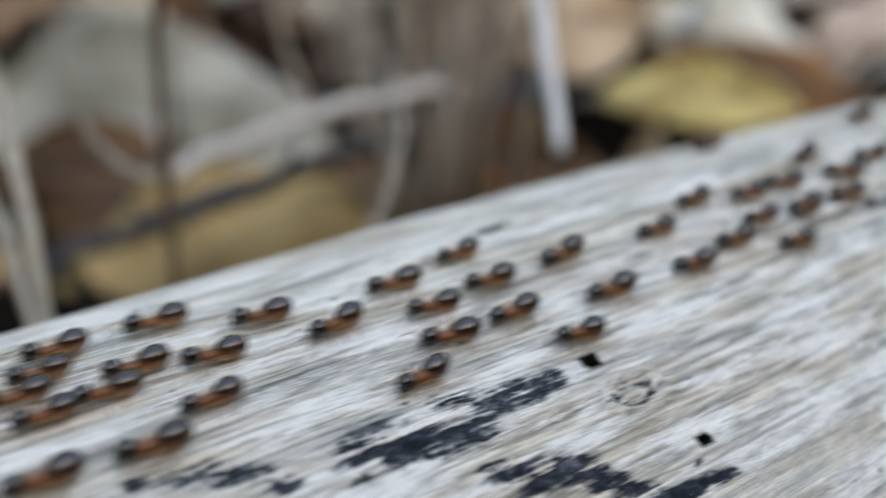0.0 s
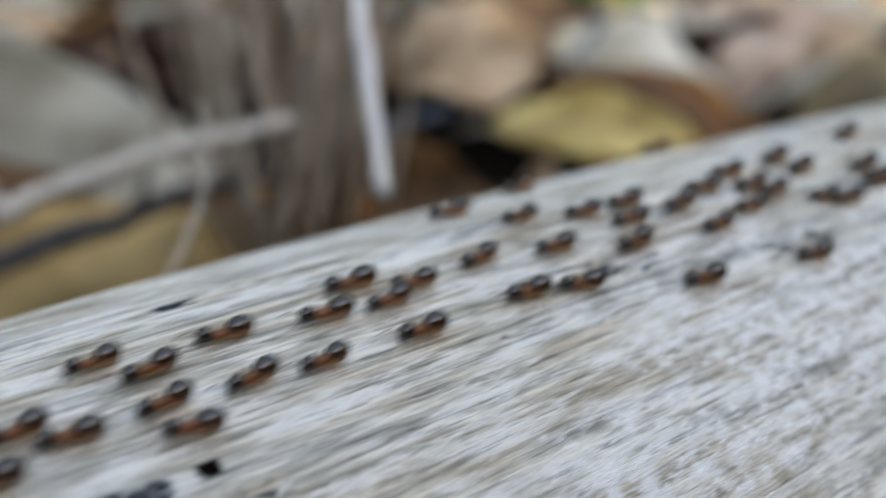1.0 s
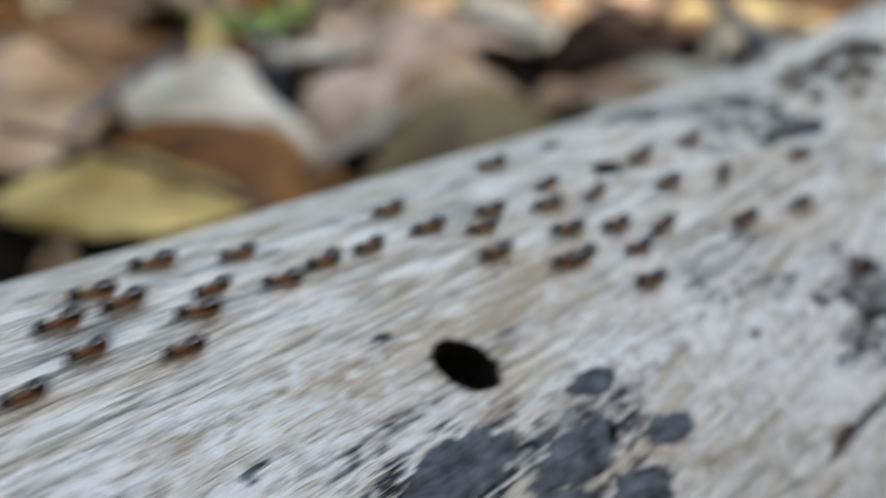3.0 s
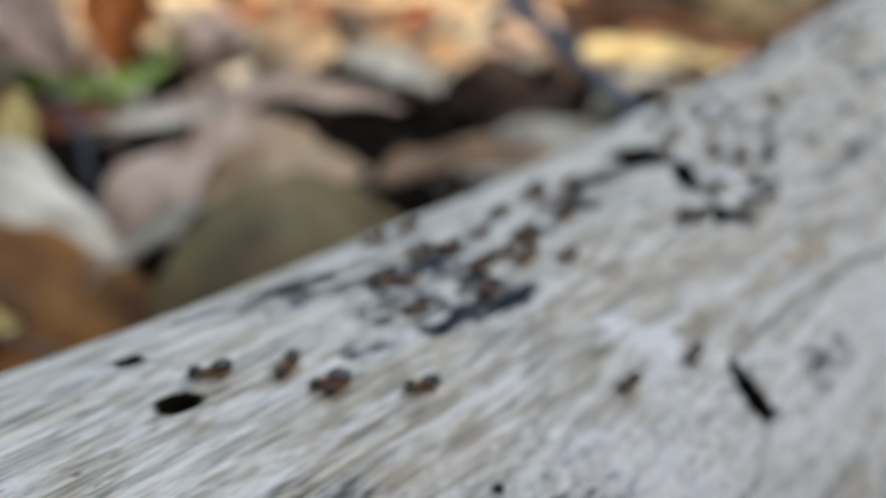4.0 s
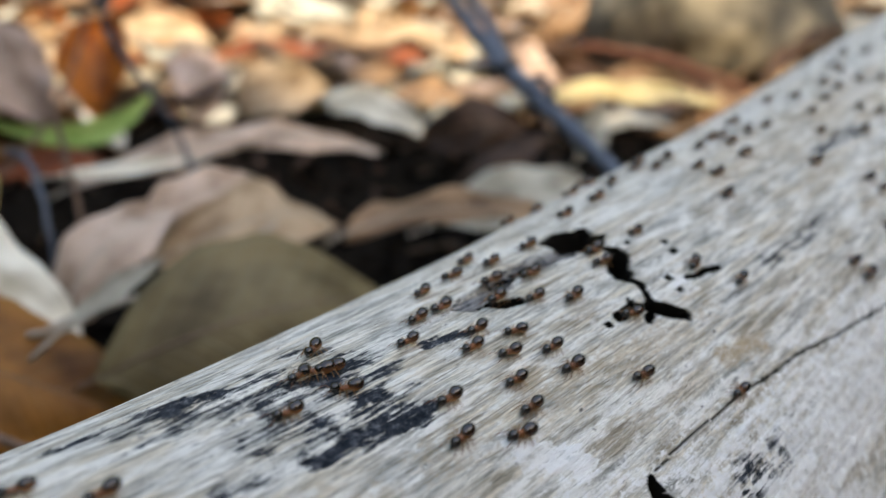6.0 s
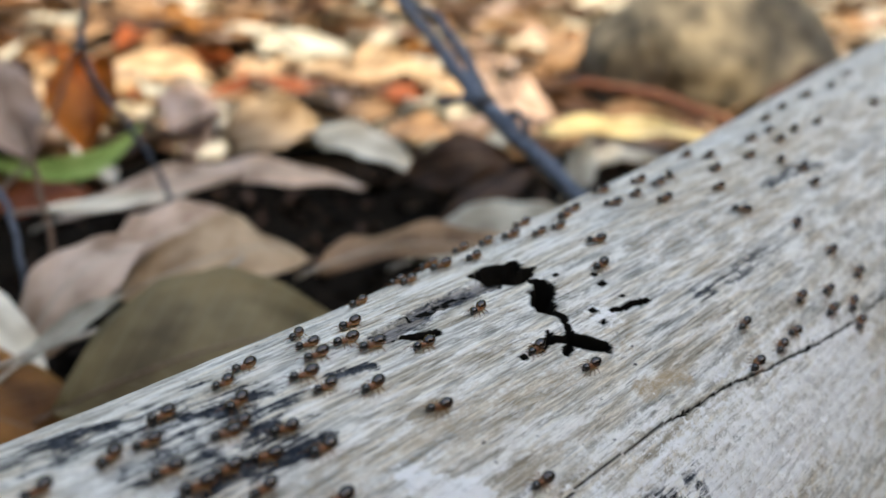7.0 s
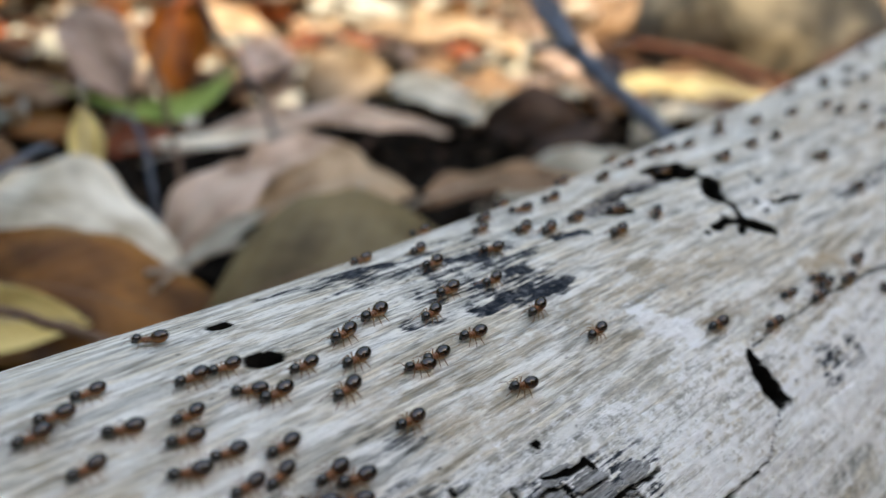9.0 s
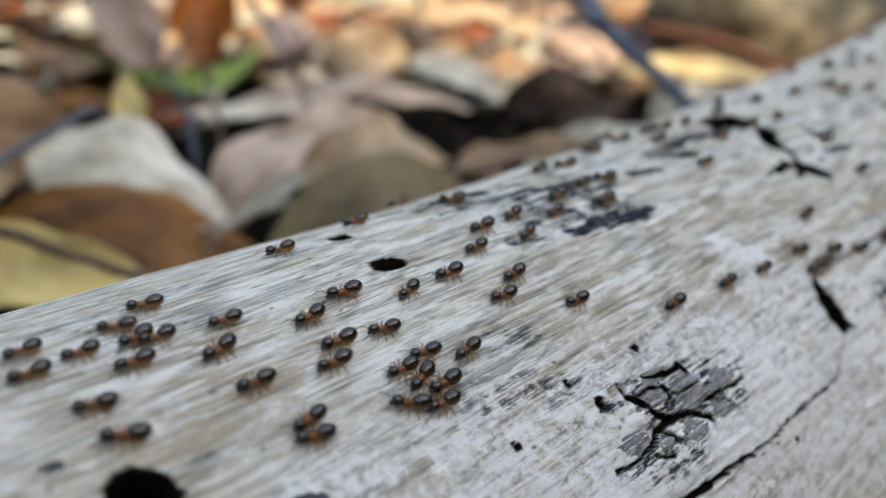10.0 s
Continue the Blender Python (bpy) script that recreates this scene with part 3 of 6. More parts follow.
def log_relief(u, a):
    """Height in metres over the round, and the marks (char, crust, bare, hole), at u metres and a degrees."""
    U, S = u * 1000, a * ARC
    # slow warp so that the grain wanders
    warp = fbm(U / 60, S / 22 + 9, 2) * 1.6
    g = fbm(U / 20, (S + warp) / 0.7, 3)
    h = fbm(U / 55, S / 16 + 3, 3) * 0.55 + g * 0.11 + fbm(U / 24, (S + warp) / 0.55 + 60, 3) * 0.12
    furrow = np.clip(-fbm(U / 30, (S + warp) / 1.0 + 120, 3) - 0.22, 0, 1)
    h -= furrow * 0.42
    lumps = fbm(U / 2.2, S / 1.8 + 40, 4)
    h += 43.7 * (1 / np.cos(np.radians(np.clip(a - 66, 0, 36))) - 1) * (1 - step(a, 110, 170))      # the near flank is flat
    h += lumps * 0.34 * step(S, 20, 36)
    h -= 0.75 * step(-S, 1, 9) * (1 - step(U, 270, 330))      # the far shoulder is worn flatter
    edge = fbm(U / 1.3, S / 0.9 + 5, 3)
    streak = fbm(U / 10, (S + warp) / 0.6 + 80, 3)
    ragged = fbm(U / 1.9, S / 1.4 + 15, 2)
    hole = np.zeros(U.shape)
    for cu, ca, ru, rs, slant, depth in HOLES:
        du, ds = U - cu, S - ca * ARC
        du = du - slant * ds
        r = np.hypot(du / ru, ds / rs) + edge * 0.18
        k = 1 - step(r, 0.66, 0.84)
        h -= k * depth
        h += 0.16 * np.exp(-((r - 1.35) / 0.22) ** 2)
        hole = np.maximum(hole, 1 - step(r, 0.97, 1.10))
    for pts, half, depth in CRACKS:
        fray = 0.85 * min(1.0, 0.2 + np.mean(half))
        d, k = near_line(U + ragged * fray, S + ragged * fray, pts)
        if isinstance(half, tuple):
            half, taper = 1.25, np.interp(k, np.linspace(0, 1, len(half)), half)
        else:
            taper = 0.55 + 0.45 * np.sin(np.clip(k, 0, 1) * math.pi)
        k = 1 - step(d / (half * taper), 0.35, 0.9)
        h -= k * depth
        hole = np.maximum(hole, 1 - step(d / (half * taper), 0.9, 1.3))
    layers = []
    for marks, rough in ((CHAR, 1.0), (CRUST_AND_LIGHT, 1.2), (BARE, 1.4)):
        v = np.zeros(U.shape)
        for pts, rad, strength in marks:
            d, _ = near_line(U, S, pts)
            d = d / rad + (streak * 0.9 + edge * 0.5) * rough
            v = np.maximum(v, strength * (1.15 if strength > 0.75 else 1) * (1 - step(d, 0.2, 1.6)))
        layers.append(v)
    h += layers[0] * edge * 0.35 - layers[0] * 0.10 + layers[1] * (0.12 + edge * 0.3)
    # the old gallery: a shallow groove along the crest
    d, _ = near_line(U + edge, S + edge * 1.2, [(343.5, 4.1), (336.7, 2.2), (329.7, 2.8), (324.4, 4.4), (319.9, 4.6)])
    gallery = 1 - step(d, 1.7, 2.3)
    h -= 0.75 * gallery
    # a small knot
    r = np.hypot((U - 91.4) / 2.4, (S - 26.2 * ARC) / 1.5)
    h += 0.28 * np.exp(-((r - 0.9) / 0.22) ** 2) - 0.3 * np.exp(-((r - 0.5) / 0.15) ** 2)
    layers[0] = np.maximum(layers[0], 0.62 * np.exp(-((r - 0.52 + 0.3 * edge) / 0.16) ** 2))
    return h * 0.001, layers, (hole, gallery)


def log_point(u, a, lift=0.0):
    c = log_axis(u)
    r = c[..., 2] + lift
    t = np.radians(a)
    return np.stack([u, c[..., 0] - r * np.sin(t), c[..., 1] + r * np.cos(t)], -1)


def build_log():
    us = np.concatenate([np.arange(-0.20, 0.05, 0.004), np.arange(0.05, 0.42, 0.00029), np.arange(0.42, 0.80, 0.0016)])
    an = np.concatenate([np.arange(-180, -24, 6.0), np.arange(-24, 74, 0.385), np.arange(74, 179, 3.0)])
    U, A = np.meshgrid(us, an, indexing="ij")
    h, layers, (hole, gallery) = log_relief(U, A)
    # painted shade covers the walls of the holes up to their rims
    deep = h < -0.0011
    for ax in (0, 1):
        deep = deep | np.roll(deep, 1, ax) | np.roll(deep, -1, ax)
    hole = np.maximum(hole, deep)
    V = log_point(U, A, h)
    nu, na = U.shape
    verts = V.reshape(-1, 3)
    i = np.arange(nu * na).reshape(nu, na)
    j = np.roll(i, -1, axis=1)
    quads = np.stack([i[:-1], i[1:], j[1:], j[:-1]], -1).reshape(-1, 4)
    # rounded ends
    n = len(verts)
    ends = np.array([log_point(np.array(us[0]), np.array(0.0), -0.044), log_point(np.array(us[-1]), np.array(0.0), -0.044)])
    verts = np.concatenate([verts, ends])
    faces = quads.tolist()
    faces += [[n, int(i[0, k]), int(j[0, k])] for k in range(na)] + [[n + 1, int(j[-1, k]), int(i[-1, k])] for k in range(na)]
    me = bpy.data.meshes.new("fallen_log")
    me.from_pydata(verts.tolist(), [], faces)
    me.polygons.foreach_set("use_smooth", np.ones(len(faces), bool))
    col = me.color_attributes.new("marks", "FLOAT_COLOR", "POINT")
    rgba = np.zeros((len(verts), 4), np.float32)
    for k in range(3):
        rgba[:n, k] = layers[k].ravel()
    rgba[:, 3] = 1
    col.data.foreach_set("color", rgba.ravel())
    shade_and_wear = me.color_attributes.new("shade_and_wear", "FLOAT_COLOR", "POINT")
    rgba = np.zeros((len(verts), 4), np.float32)
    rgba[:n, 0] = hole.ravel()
    rgba[:n, 2] = gallery.ravel()
    rgba[:n, 1] = (0.6 * step(A + 14 * fbm(U * 30, A / 12, 3), 32, 52)).ravel()
    rgba[:, 3] = 1
    shade_and_wear.data.foreach_set("color", rgba.ravel())
    me.materials.append(WOOD)
    ob = new("fallen_log", me)
    ob.matrix_world = LOG
    return tagged(ob, "grey weathered fallen log with bore holes, cracks and char marks", "log")


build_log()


def flake(name, cu, ca, ru, rs, slant, seed, material, lift, log):
    """A thin ragged plate that lies on the log's round, broken where the cracks run."""
    rnd = random.Random(seed)
    n, rings = 72, 14
    corner = [rnd.uniform(0.75, 1.30) for _ in range(7)]
    us, an, up = [cu], [ca], [lift]
    for r in range(1, rings + 1):
        f = r / rings
        for k in range(n):
            c = k * 7 / n
            a, b = [Vector((math.cos(q), math.sin(q))) * corner[int(c + g) % 7] for g, q in ((0, int(c) * math.pi / 3.5), (1, (int(c) + 1) * math.pi / 3.5))]
            e = a.lerp(b, c % 1) * f
            e *= 1 + f * (0.22 * noise.noise((e.x * 3.1, e.y * 3.1, seed * 1.7)) + 0.16 * noise.noise((e.x * 3, e.y * 11, seed * 2.3)))
            s = e.y * rs
            us.append(cu + e.x * ru + slant * s)
            an.append(ca + s / ARC)
            up.append(-0.20 if r == rings else lift * (1 + 0.6 * noise.noise((e.x * 4, e.y * 4, seed))))
    us, an = np.array(us) * 0.001, np.array(an)
    h, _, (hole, _) = log_relief(us, an)
    h = np.maximum(h, -0.0008) + np.array(up) * 0.001
    verts = log_point(us, an, h).tolist()
    faces = [(0, 1 + (k + 1) % n, 1 + k) for k in range(n)]
    for r in range(rings - 1):
        a, b = 1 + r * n, 1 + (r + 1) * n
        faces += [(a + k, a + (k + 1) % n, b + (k + 1) % n, b + k) for k in range(n)]
    return mesh_object(name, verts, [f[::-1] for f in faces if max(hole[i] for i in f) < 0.5], material, log)


def build_flakes(log):
    for k, (cu, ca, ru, rs, slant) in enumerate(((205.0, 43.6, 7.0, 3.1, -0.2), (217.4, 48.4, 7.4, 2.6, -0.1), (209.8, 53.2, 8.6, 2.5, 0.0), (223.0, 42.6, 3.4, 1.1, 0.3), (200.0, 57.0, 4.2, 1.8, 0.2), (221.0, 56.0, 4.6, 2.0, 0.2), (228.5, 51.5, 3.4, 1.4, 0.2))):
        flake("bark_flake", cu, ca, ru, rs, slant, 30 + k, SLATE, 0.12, log)
    for k, (cu, ca, ru, rs, slant) in enumerate(((269.6, 50.6, 2.3, 1.3, 0.2), (275.8, 51.0, 2.6, 1.0, 0.2), (275.5, 53.8, 3.2, 1.0, 0.2), (282.5, 53.4, 2.8, 1.1, 0.2), (279.6, 57.2, 2.3, 1.1, 0.2), (273.0, 57.8, 2.3, 1.1, 0.1), (267.2, 57.0, 1.4, 0.9, 0.0), (263.0, 55.0, 2.4, 1.1, 0.2), (272.0, 48.0, 2.6, 0.7, 0.2))):
        flake("wood_splinter", cu, ca, ru * 1.2, rs * 1.2, slant, 60 + k, SPLINTER, 0.03, log)


build_flakes(bpy.data.objects["fallen_log"])


# ---- ground ----
def ground_height(x, y):
    return 0.006 + 0.010 * noise.noise((x * 6, y * 6, 0.3)) + 0.004 * noise.noise((x * 25, y * 25, 2.0))


def build_ground():
    axis = np.concatenate([[-40, -15, -6, -3], np.arange(-1.5, 3.01, 0.03), [4, 7, 16, 40]])
    verts = [(x, y, ground_height(x, y)) for x in axis for y in axis]
    n = len(axis)
    faces = [(i * n + j, (i + 1) * n + j, (i + 1) * n + j + 1, i * n + j + 1) for i in range(n - 1) for j in range(n - 1)]
    return tagged(mesh_object("ground", verts, faces, SOIL), "forest soil coloured near-black for the shade under dry leaf litter", "ground", kind="structure")


build_ground()


def build_forest_ring():
    """An unseen ring all round, far off, added in place of the wood to block the sky up to its ragged top."""
    rnd = random.Random(2)
    n = 96
    tops = [19 + 4 * noise.noise((k * 0.31, 0, 0)) + rnd.uniform(-1.5, 1.5) for k in range(n)]
    verts = []
    for r in (26.0, 26.6):
        for k in range(n):
            a = 2 * math.pi * k / n
            verts += [(r * math.cos(a), r * math.sin(a), -0.3), (r * math.cos(a), r * math.sin(a), tops[k])]
    faces = []
    for k in range(n):
        q = (k + 1) % n
        a, b, c, d = 2 * k, 2 * q, 2 * q + 1, 2 * k + 1
        o = 2 * n
        faces += [(a, b, c, d), (o + b, o + a, o + d, o + c), (d, c, o + c, o + d)]
    tagged(mesh_object("backdrop", verts, faces, FOREST), "unseen dark green ring standing in for the wood, to block low sky", "backdrop", kind="structure")


build_forest_ring()


# ---- dry leaves ----
def leaf_mesh(name, length, width, material, cup=0.25, arch=0.10, twist=0.0, wave=0.05, seed=0, blunt=0.9, nx=22, ny=12, hook=0.0, fold=0.10, curl=0.35, sickle=0.0, roll=0.0):
    """A blade along x: cup > 0 lifts the edges, arch > 0 raises the middle, hook curls the tip down."""
    rnd = random.Random(seed)
    ph = [rnd.uniform(0, 6.28) for _ in range(6)]
    top = []
    for i in range(nx + 1):
        s = i / nx
        half = width / 2 * max(math.sin(math.pi * s ** blunt) ** 0.75, 0.015) * (1 + 0.05 * math.sin(11 * s + ph[0]) + 0.03 * math.sin(31 * s + ph[5]))
        for j in range(ny + 1):
            y = (2 * j / ny - 1)
            yy = y * half
            z = 0.0
            if roll:
                yy, z = half * math.sin(roll * y) / roll, half * (math.cos(roll * y) - 1) / roll
            z += arch * length * (1 - (2 * s - 1) ** 2) + cup * half * (abs(y) ** 1.6) + fold * half * abs(y)
            z += wave * width * (math.sin(6 * s + 1.7 * y + ph[1]) + 1.1 * math.sin(15 * s - 3 * y + ph[2]) * abs(y) ** 2)
            z += curl * half * max(abs(y) - 0.55, 0) ** 2 * 4 * (0.55 + 0.45 * math.sin(5 * s + ph[4] + (2 if y > 0 else 0)))
            z -= hook * length * max(s - 0.6, 0) ** 2 * 4
            yy += sickle * length * (1 - (2 * s - 1) ** 2)
            ang = twist * (s - 0.5)
            c, q = math.cos(ang), math.sin(ang)
            top.append(((s - 0.5) * length + 0.01 * length * math.sin(5 * y + ph[3]), yy * c - z * q, yy * q + z * c))
    n = (nx + 1) * (ny + 1)
    thick = 0.00035
    verts = top + [(x, y, z - thick) for x, y, z in top]
    faces = []
    m = ny + 1
    for i in range(nx):
        for j in range(ny):
            a, b, c, d = i * m + j, (i + 1) * m + j, (i + 1) * m + j + 1, i * m + j + 1
            faces += [(a, b, c, d), (n + d, n + c, n + b, n + a)]
    rim = [i * m for i in range(nx + 1)] + [nx * m + j for j in range(1, m)] + [i * m + ny for i in range(nx - 1, -1, -1)] + list(range(ny - 1, 0, -1))
    for k in range(len(rim)):
        a, b = rim[k], rim[(k + 1) % len(rim)]
        faces.append((b, a, n + a, n + b))
    me = bpy.data.meshes.new(name)
    me.from_pydata(verts, [], faces)
    me.polygons.foreach_set("use_smooth", np.ones(len(faces), bool))
    me.materials.append(material)
    return me


def tube(pts, radii, sides=8):
    """A bmesh tube through points."""
    bm = bmesh.new()
    rings = []
    pts = [Vector(p) for p in pts]
    for i, p in enumerate(pts):
        d = (pts[min(i + 1, len(pts) - 1)] - pts[max(i - 1, 0)]).normalized()
        q = d.to_track_quat("Z", "Y")
        r = radii[i] if isinstance(radii, (list, tuple)) else radii
        rings.append([bm.verts.new(p + q @ Vector((math.cos(a) * r, math.sin(a) * r, 0))) for a in [2 * math.pi * k / sides for k in range(sides)]])
    for a, b in zip(rings, rings[1:]):
        for k in range(sides):
            bm.faces.new((a[k], a[(k + 1) % sides], b[(k + 1) % sides], b[k]))
    bm.faces.new(rings[0][::-1])
    bm.faces.new(rings[-1])
    return bm


def leaf_pose(base, tip, normal):
    base, tip = Vector(base), Vector(tip)
    x = (tip - base).normalized()
    n = Vector(normal)
    z = (n - x * n.dot(x)).normalized()
    y = z.cross(x)
    m = Matrix((x, y, z)).transposed().to_4x4()
    m.translation = (base + tip) / 2
    return m


SEED = iter(range(1000))
RIB = {k: STALK for k in LEAF}
RIB.update(umber=BROWN_STALK, dark=BROWN_STALK, brown=BROWN_STALK, red=BROWN_STALK, orange=BROWN_STALK, olive=BROWN_STALK, green=LEAF["green"])


def leaf(base, tip, width, kind, label, normal=(0, -0.45, 0.9), category="leaf", stalk=0.0, **shape):
    length = (Vector(tip) - Vector(base)).length
    arch = shape.get("arch", 0.10)
    me = leaf_mesh("dry_leaf", length, width, LEAF[kind], seed=next(SEED), **shape)
    ob = new("dry_leaf" if kind != "green" else "green_blade", me)
    ob.matrix_world = leaf_pose(base, tip, normal) @ Matrix.Translation((0, 0, -arch * length * 0.5))
    # the midrib lies along the blade's middle row and runs out into the stalk
    rib = [Vector(me.vertices[i * 13 + 6].co) for i in range(0, 23, 2)]
    part("midrib", tube(rib, [0.0005 - 0.00003 * k for k in range(12)], 6), RIB[kind], ob)
    out = (rib[0] - rib[1]).normalized()
    part("leaf_stalk", tube([rib[0] - out * 0.001, rib[0] + out * 0.004, rib[0] + out * 0.009 + Vector((0, 0, -0.001))], [0.0006, 0.0006, 0.0008], 6), RIB[kind], ob)
    return tagged(ob, label, category, group="fallen leaves behind the log")


def build_leaves():
    facing = (0, -0.8, 0.6)
    leaf((0.182, 0.354, 0.036), (0.262, 0.374, 0.038), 0.050, "olive", "large dull olive leaf arched over the litter", (-0.05, -0.72, 0.70), arch=0.20, cup=-0.55, wave=0.01, blunt=0.95)
    leaf((0.168, 0.398, 0.030), (0.208, 0.418, 0.058), 0.027, "blush", "pinkish tan dry leaf curling up behind an olive leaf", (-0.35, -0.62, 0.70), arch=0.20, roll=1.0)
    leaf((0.196, 0.424, 0.046), (0.232, 0.436, 0.058), 0.022, "blush", "small pinkish leaf leaning on a tan leaf", (-0.1, -0.8, 0.6), arch=0.08, roll=0.7)
    leaf((0.198, 0.410, 0.044), (0.260, 0.438, 0.042), 0.030, "sand", "tan dry leaf with a rolled edge", (0.05, -0.6, 0.8), arch=0.18, roll=1.1)
    leaf((0.260, 0.432, 0.040), (0.346, 0.464, 0.030), 0.030, "tan", "orange-tan dry leaf lying flat", (0.1, -0.25, 0.95), arch=0.08, roll=0.8)
    leaf((0.119, 0.428, 0.051), (0.178, 0.384, 0.030), 0.038, "cream", "bleached cream leaf lying on brown litter", (0.05, -0.62, 0.78), arch=0.10, cup=-0.25)
    leaf((0.106, 0.386, 0.038), (0.197, 0.356, 0.018), 0.044, "brown", "glossy brown leaf curved like a saddle", (0, -0.7, 0.7), arch=0.20, cup=-0.4)
    leaf((0.088, 0.347, 0.038), (0.152, 0.352, 0.034), 0.024, "yellow", "yellow fallen leaf with a pointed tip", (0, -0.75, 0.65), arch=0.10, roll=0.8)
    leaf((0.060, 0.408, 0.045), (0.117, 0.413, 0.046), 0.042, "sand", "rounded pinkish tan leaf", facing, arch=0.10, cup=-0.2, blunt=1.0)
    leaf((0.078, 0.436, 0.056), (0.140, 0.438, 0.045), 0.038, "tan", "broad pinkish tan leaf lying on litter", facing, arch=0.12, cup=-0.2)
    leaf((-0.104, 0.336, 0.026), (0.016, 0.346, 0.016), 0.072, "grey", "large greyish white leaf standing over the litter", (0, -0.82, 0.58), arch=0.12, roll=0.5, blunt=1.0)
    leaf((-0.062, 0.258, 0.004), (0.056, 0.266, 0.024), 0.054, "ochre", "dull ochre leaf lying low beside the log", (0, -0.6, 0.8), arch=0.05, cup=-0.2)
    leaf((-0.02, 0.300, 0.006), (0.070, 0.318, 0.016), 0.036, "brown", "flat brown leaf half buried in litter", (0, -0.5, 0.85), arch=0.05)
    low = (0, -0.45, 0.9)
    leaf((0.142, 0.575, 0.052), (0.213, 0.600, 0.058), 0.0118, "green", "fresh green curved leaf blade among dry leaves", (0, -0.75, 0.65), arch=0.0, cup=0.4, sickle=-0.23, wave=0.01, curl=0.1)
    leaf((0.194, 0.655, 0.082), (0.188, 0.625, 0.040), 0.039, "orange", "rusty orange leaf standing upright", (-0.2, -0.9, 0.3), arch=0.04, roll=-0.9)
    leaf((0.140, 0.664, 0.082), (0.163, 0.630, 0.040), 0.040, "pink", "pale pinkish grey leaf leaning on others", (0, -0.75, 0.65), arch=0.08, roll=0.7)
    leaf((0.176, 0.526, 0.036), (0.262, 0.562, 0.046), 0.020, "blush", "long pale mauve curled leaf strip", (0, -0.55, 0.85), arch=0.06, roll=1.3)
    leaf((0.236, 0.560, 0.046), (0.306, 0.552, 0.036), 0.022, "blush", "pale mauve leaf rolled up lengthwise", (0, -0.55, 0.85), arch=0.05, roll=1.4)
    leaf((0.170, 0.520, 0.040), (0.228, 0.530, 0.042), 0.008, "cream", "thin pale dry leaf strip", low, arch=-0.02, roll=0.8)
    leaf((0.243, 0.722, 0.062), (0.240, 0.682, 0.026), 0.036, "pink", "pinkish leaf leaning upright in the litter", (0.2, -0.85, 0.5), arch=0.08, roll=0.8)
    leaf((0.308, 0.488, 0.022), (0.392, 0.502, 0.024), 0.030, "grey", "flat greyish olive leaf behind the log", (0, -0.6, 0.8), arch=0.08, roll=0.4)
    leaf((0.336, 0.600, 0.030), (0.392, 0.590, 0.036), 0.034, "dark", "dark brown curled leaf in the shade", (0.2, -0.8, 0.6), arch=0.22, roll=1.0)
    leaf((0.258, 0.702, 0.032), (0.310, 0.690, 0.044), 0.040, "sand", "sunlit tan leaf with a raised edge", (-0.15, -0.8, 0.6), arch=0.14, roll=0.6)
    leaf((0.302, 0.662, 0.042), (0.350, 0.620, 0.026), 0.026, "cream", "pale yellow leaf leaning on brown litter", (0, -0.6, 0.8), arch=0.08, roll=0.7)
    leaf((0.441, 0.676, 0.034), (0.549, 0.660, 0.028), 0.027, "straw", "leaf behind the log, coloured pale straw-yellow for the sun on it", (0, -0.35, 0.93), arch=0.04, roll=0.5)
    leaf((0.450, 0.632, 0.024), (0.492, 0.620, 0.024), 0.018, "cream", "small pale yellow leaf piece", (0, -0.35, 0.93), arch=0.06, roll=0.4)
    leaf((0.426, 0.602, 0.014), (0.448, 0.620, 0.040), 0.020, "grey", "greyish white leaf standing beside a twig", (0.3, -0.85, 0.4), arch=0.08, roll=0.7)
    leaf((0.265, 0.900, 0.034), (0.372, 0.850, 0.030), 0.030, "red", "rust red leaf among pale litter", low, arch=0.14, roll=1.2)
    leaf((0.382, 0.860, 0.022), (0.437, 0.870, 0.032), 0.028, "red", "rust red leaf with a curled edge", low, arch=0.20, roll=1.2)
    leaf((0.190, 1.000, 0.040), (0.280, 0.950, 0.036), 0.030, "sand", "long pale leaf lying in the light", low, arch=0.05, roll=0.5)
    leaf((0.325, 0.982, 0.034), (0.470, 0.920, 0.038), 0.030, "sand", "long cream-tan leaf lying in the light", low, arch=0.05, roll=0.7)
    leaf((0.316, 1.200, 0.055), (0.420, 1.050, 0.040), 0.034, "grey", "long grey leaf lying over the litter", low, arch=0.03, roll=0.7)
    leaf((0.356, 0.722, 0.026), (0.406, 0.720, 0.026), 0.026, "tan", "small sunlit tan leaf", low, arch=0.1, roll=0.6)
    leaf((0.472, 0.862, 0.034), (0.506, 0.800, 0.014), 0.038, "pink", "pinkish cream leaf leaning in the light", (0, -0.7, 0.7), arch=0.06, roll=0.6)
    leaf((0.530, 0.900, 0.030), (0.612, 0.950, 0.074), 0.024, "tan", "tan leaf leaning against a stone", (-0.3, -0.7, 0.6), arch=0.05, roll=0.9)
    leaf((0.578, 0.950, 0.044), (0.628, 0.980, 0.062), 0.026, "orange", "orange red leaf beside a stone", (-0.2, -0.8, 0.6), arch=0.05, roll=0.6)
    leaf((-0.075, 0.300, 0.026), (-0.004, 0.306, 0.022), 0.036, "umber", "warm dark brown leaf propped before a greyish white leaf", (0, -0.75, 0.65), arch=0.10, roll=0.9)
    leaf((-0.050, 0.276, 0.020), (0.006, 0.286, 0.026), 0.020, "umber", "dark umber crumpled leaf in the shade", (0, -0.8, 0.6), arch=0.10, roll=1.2)
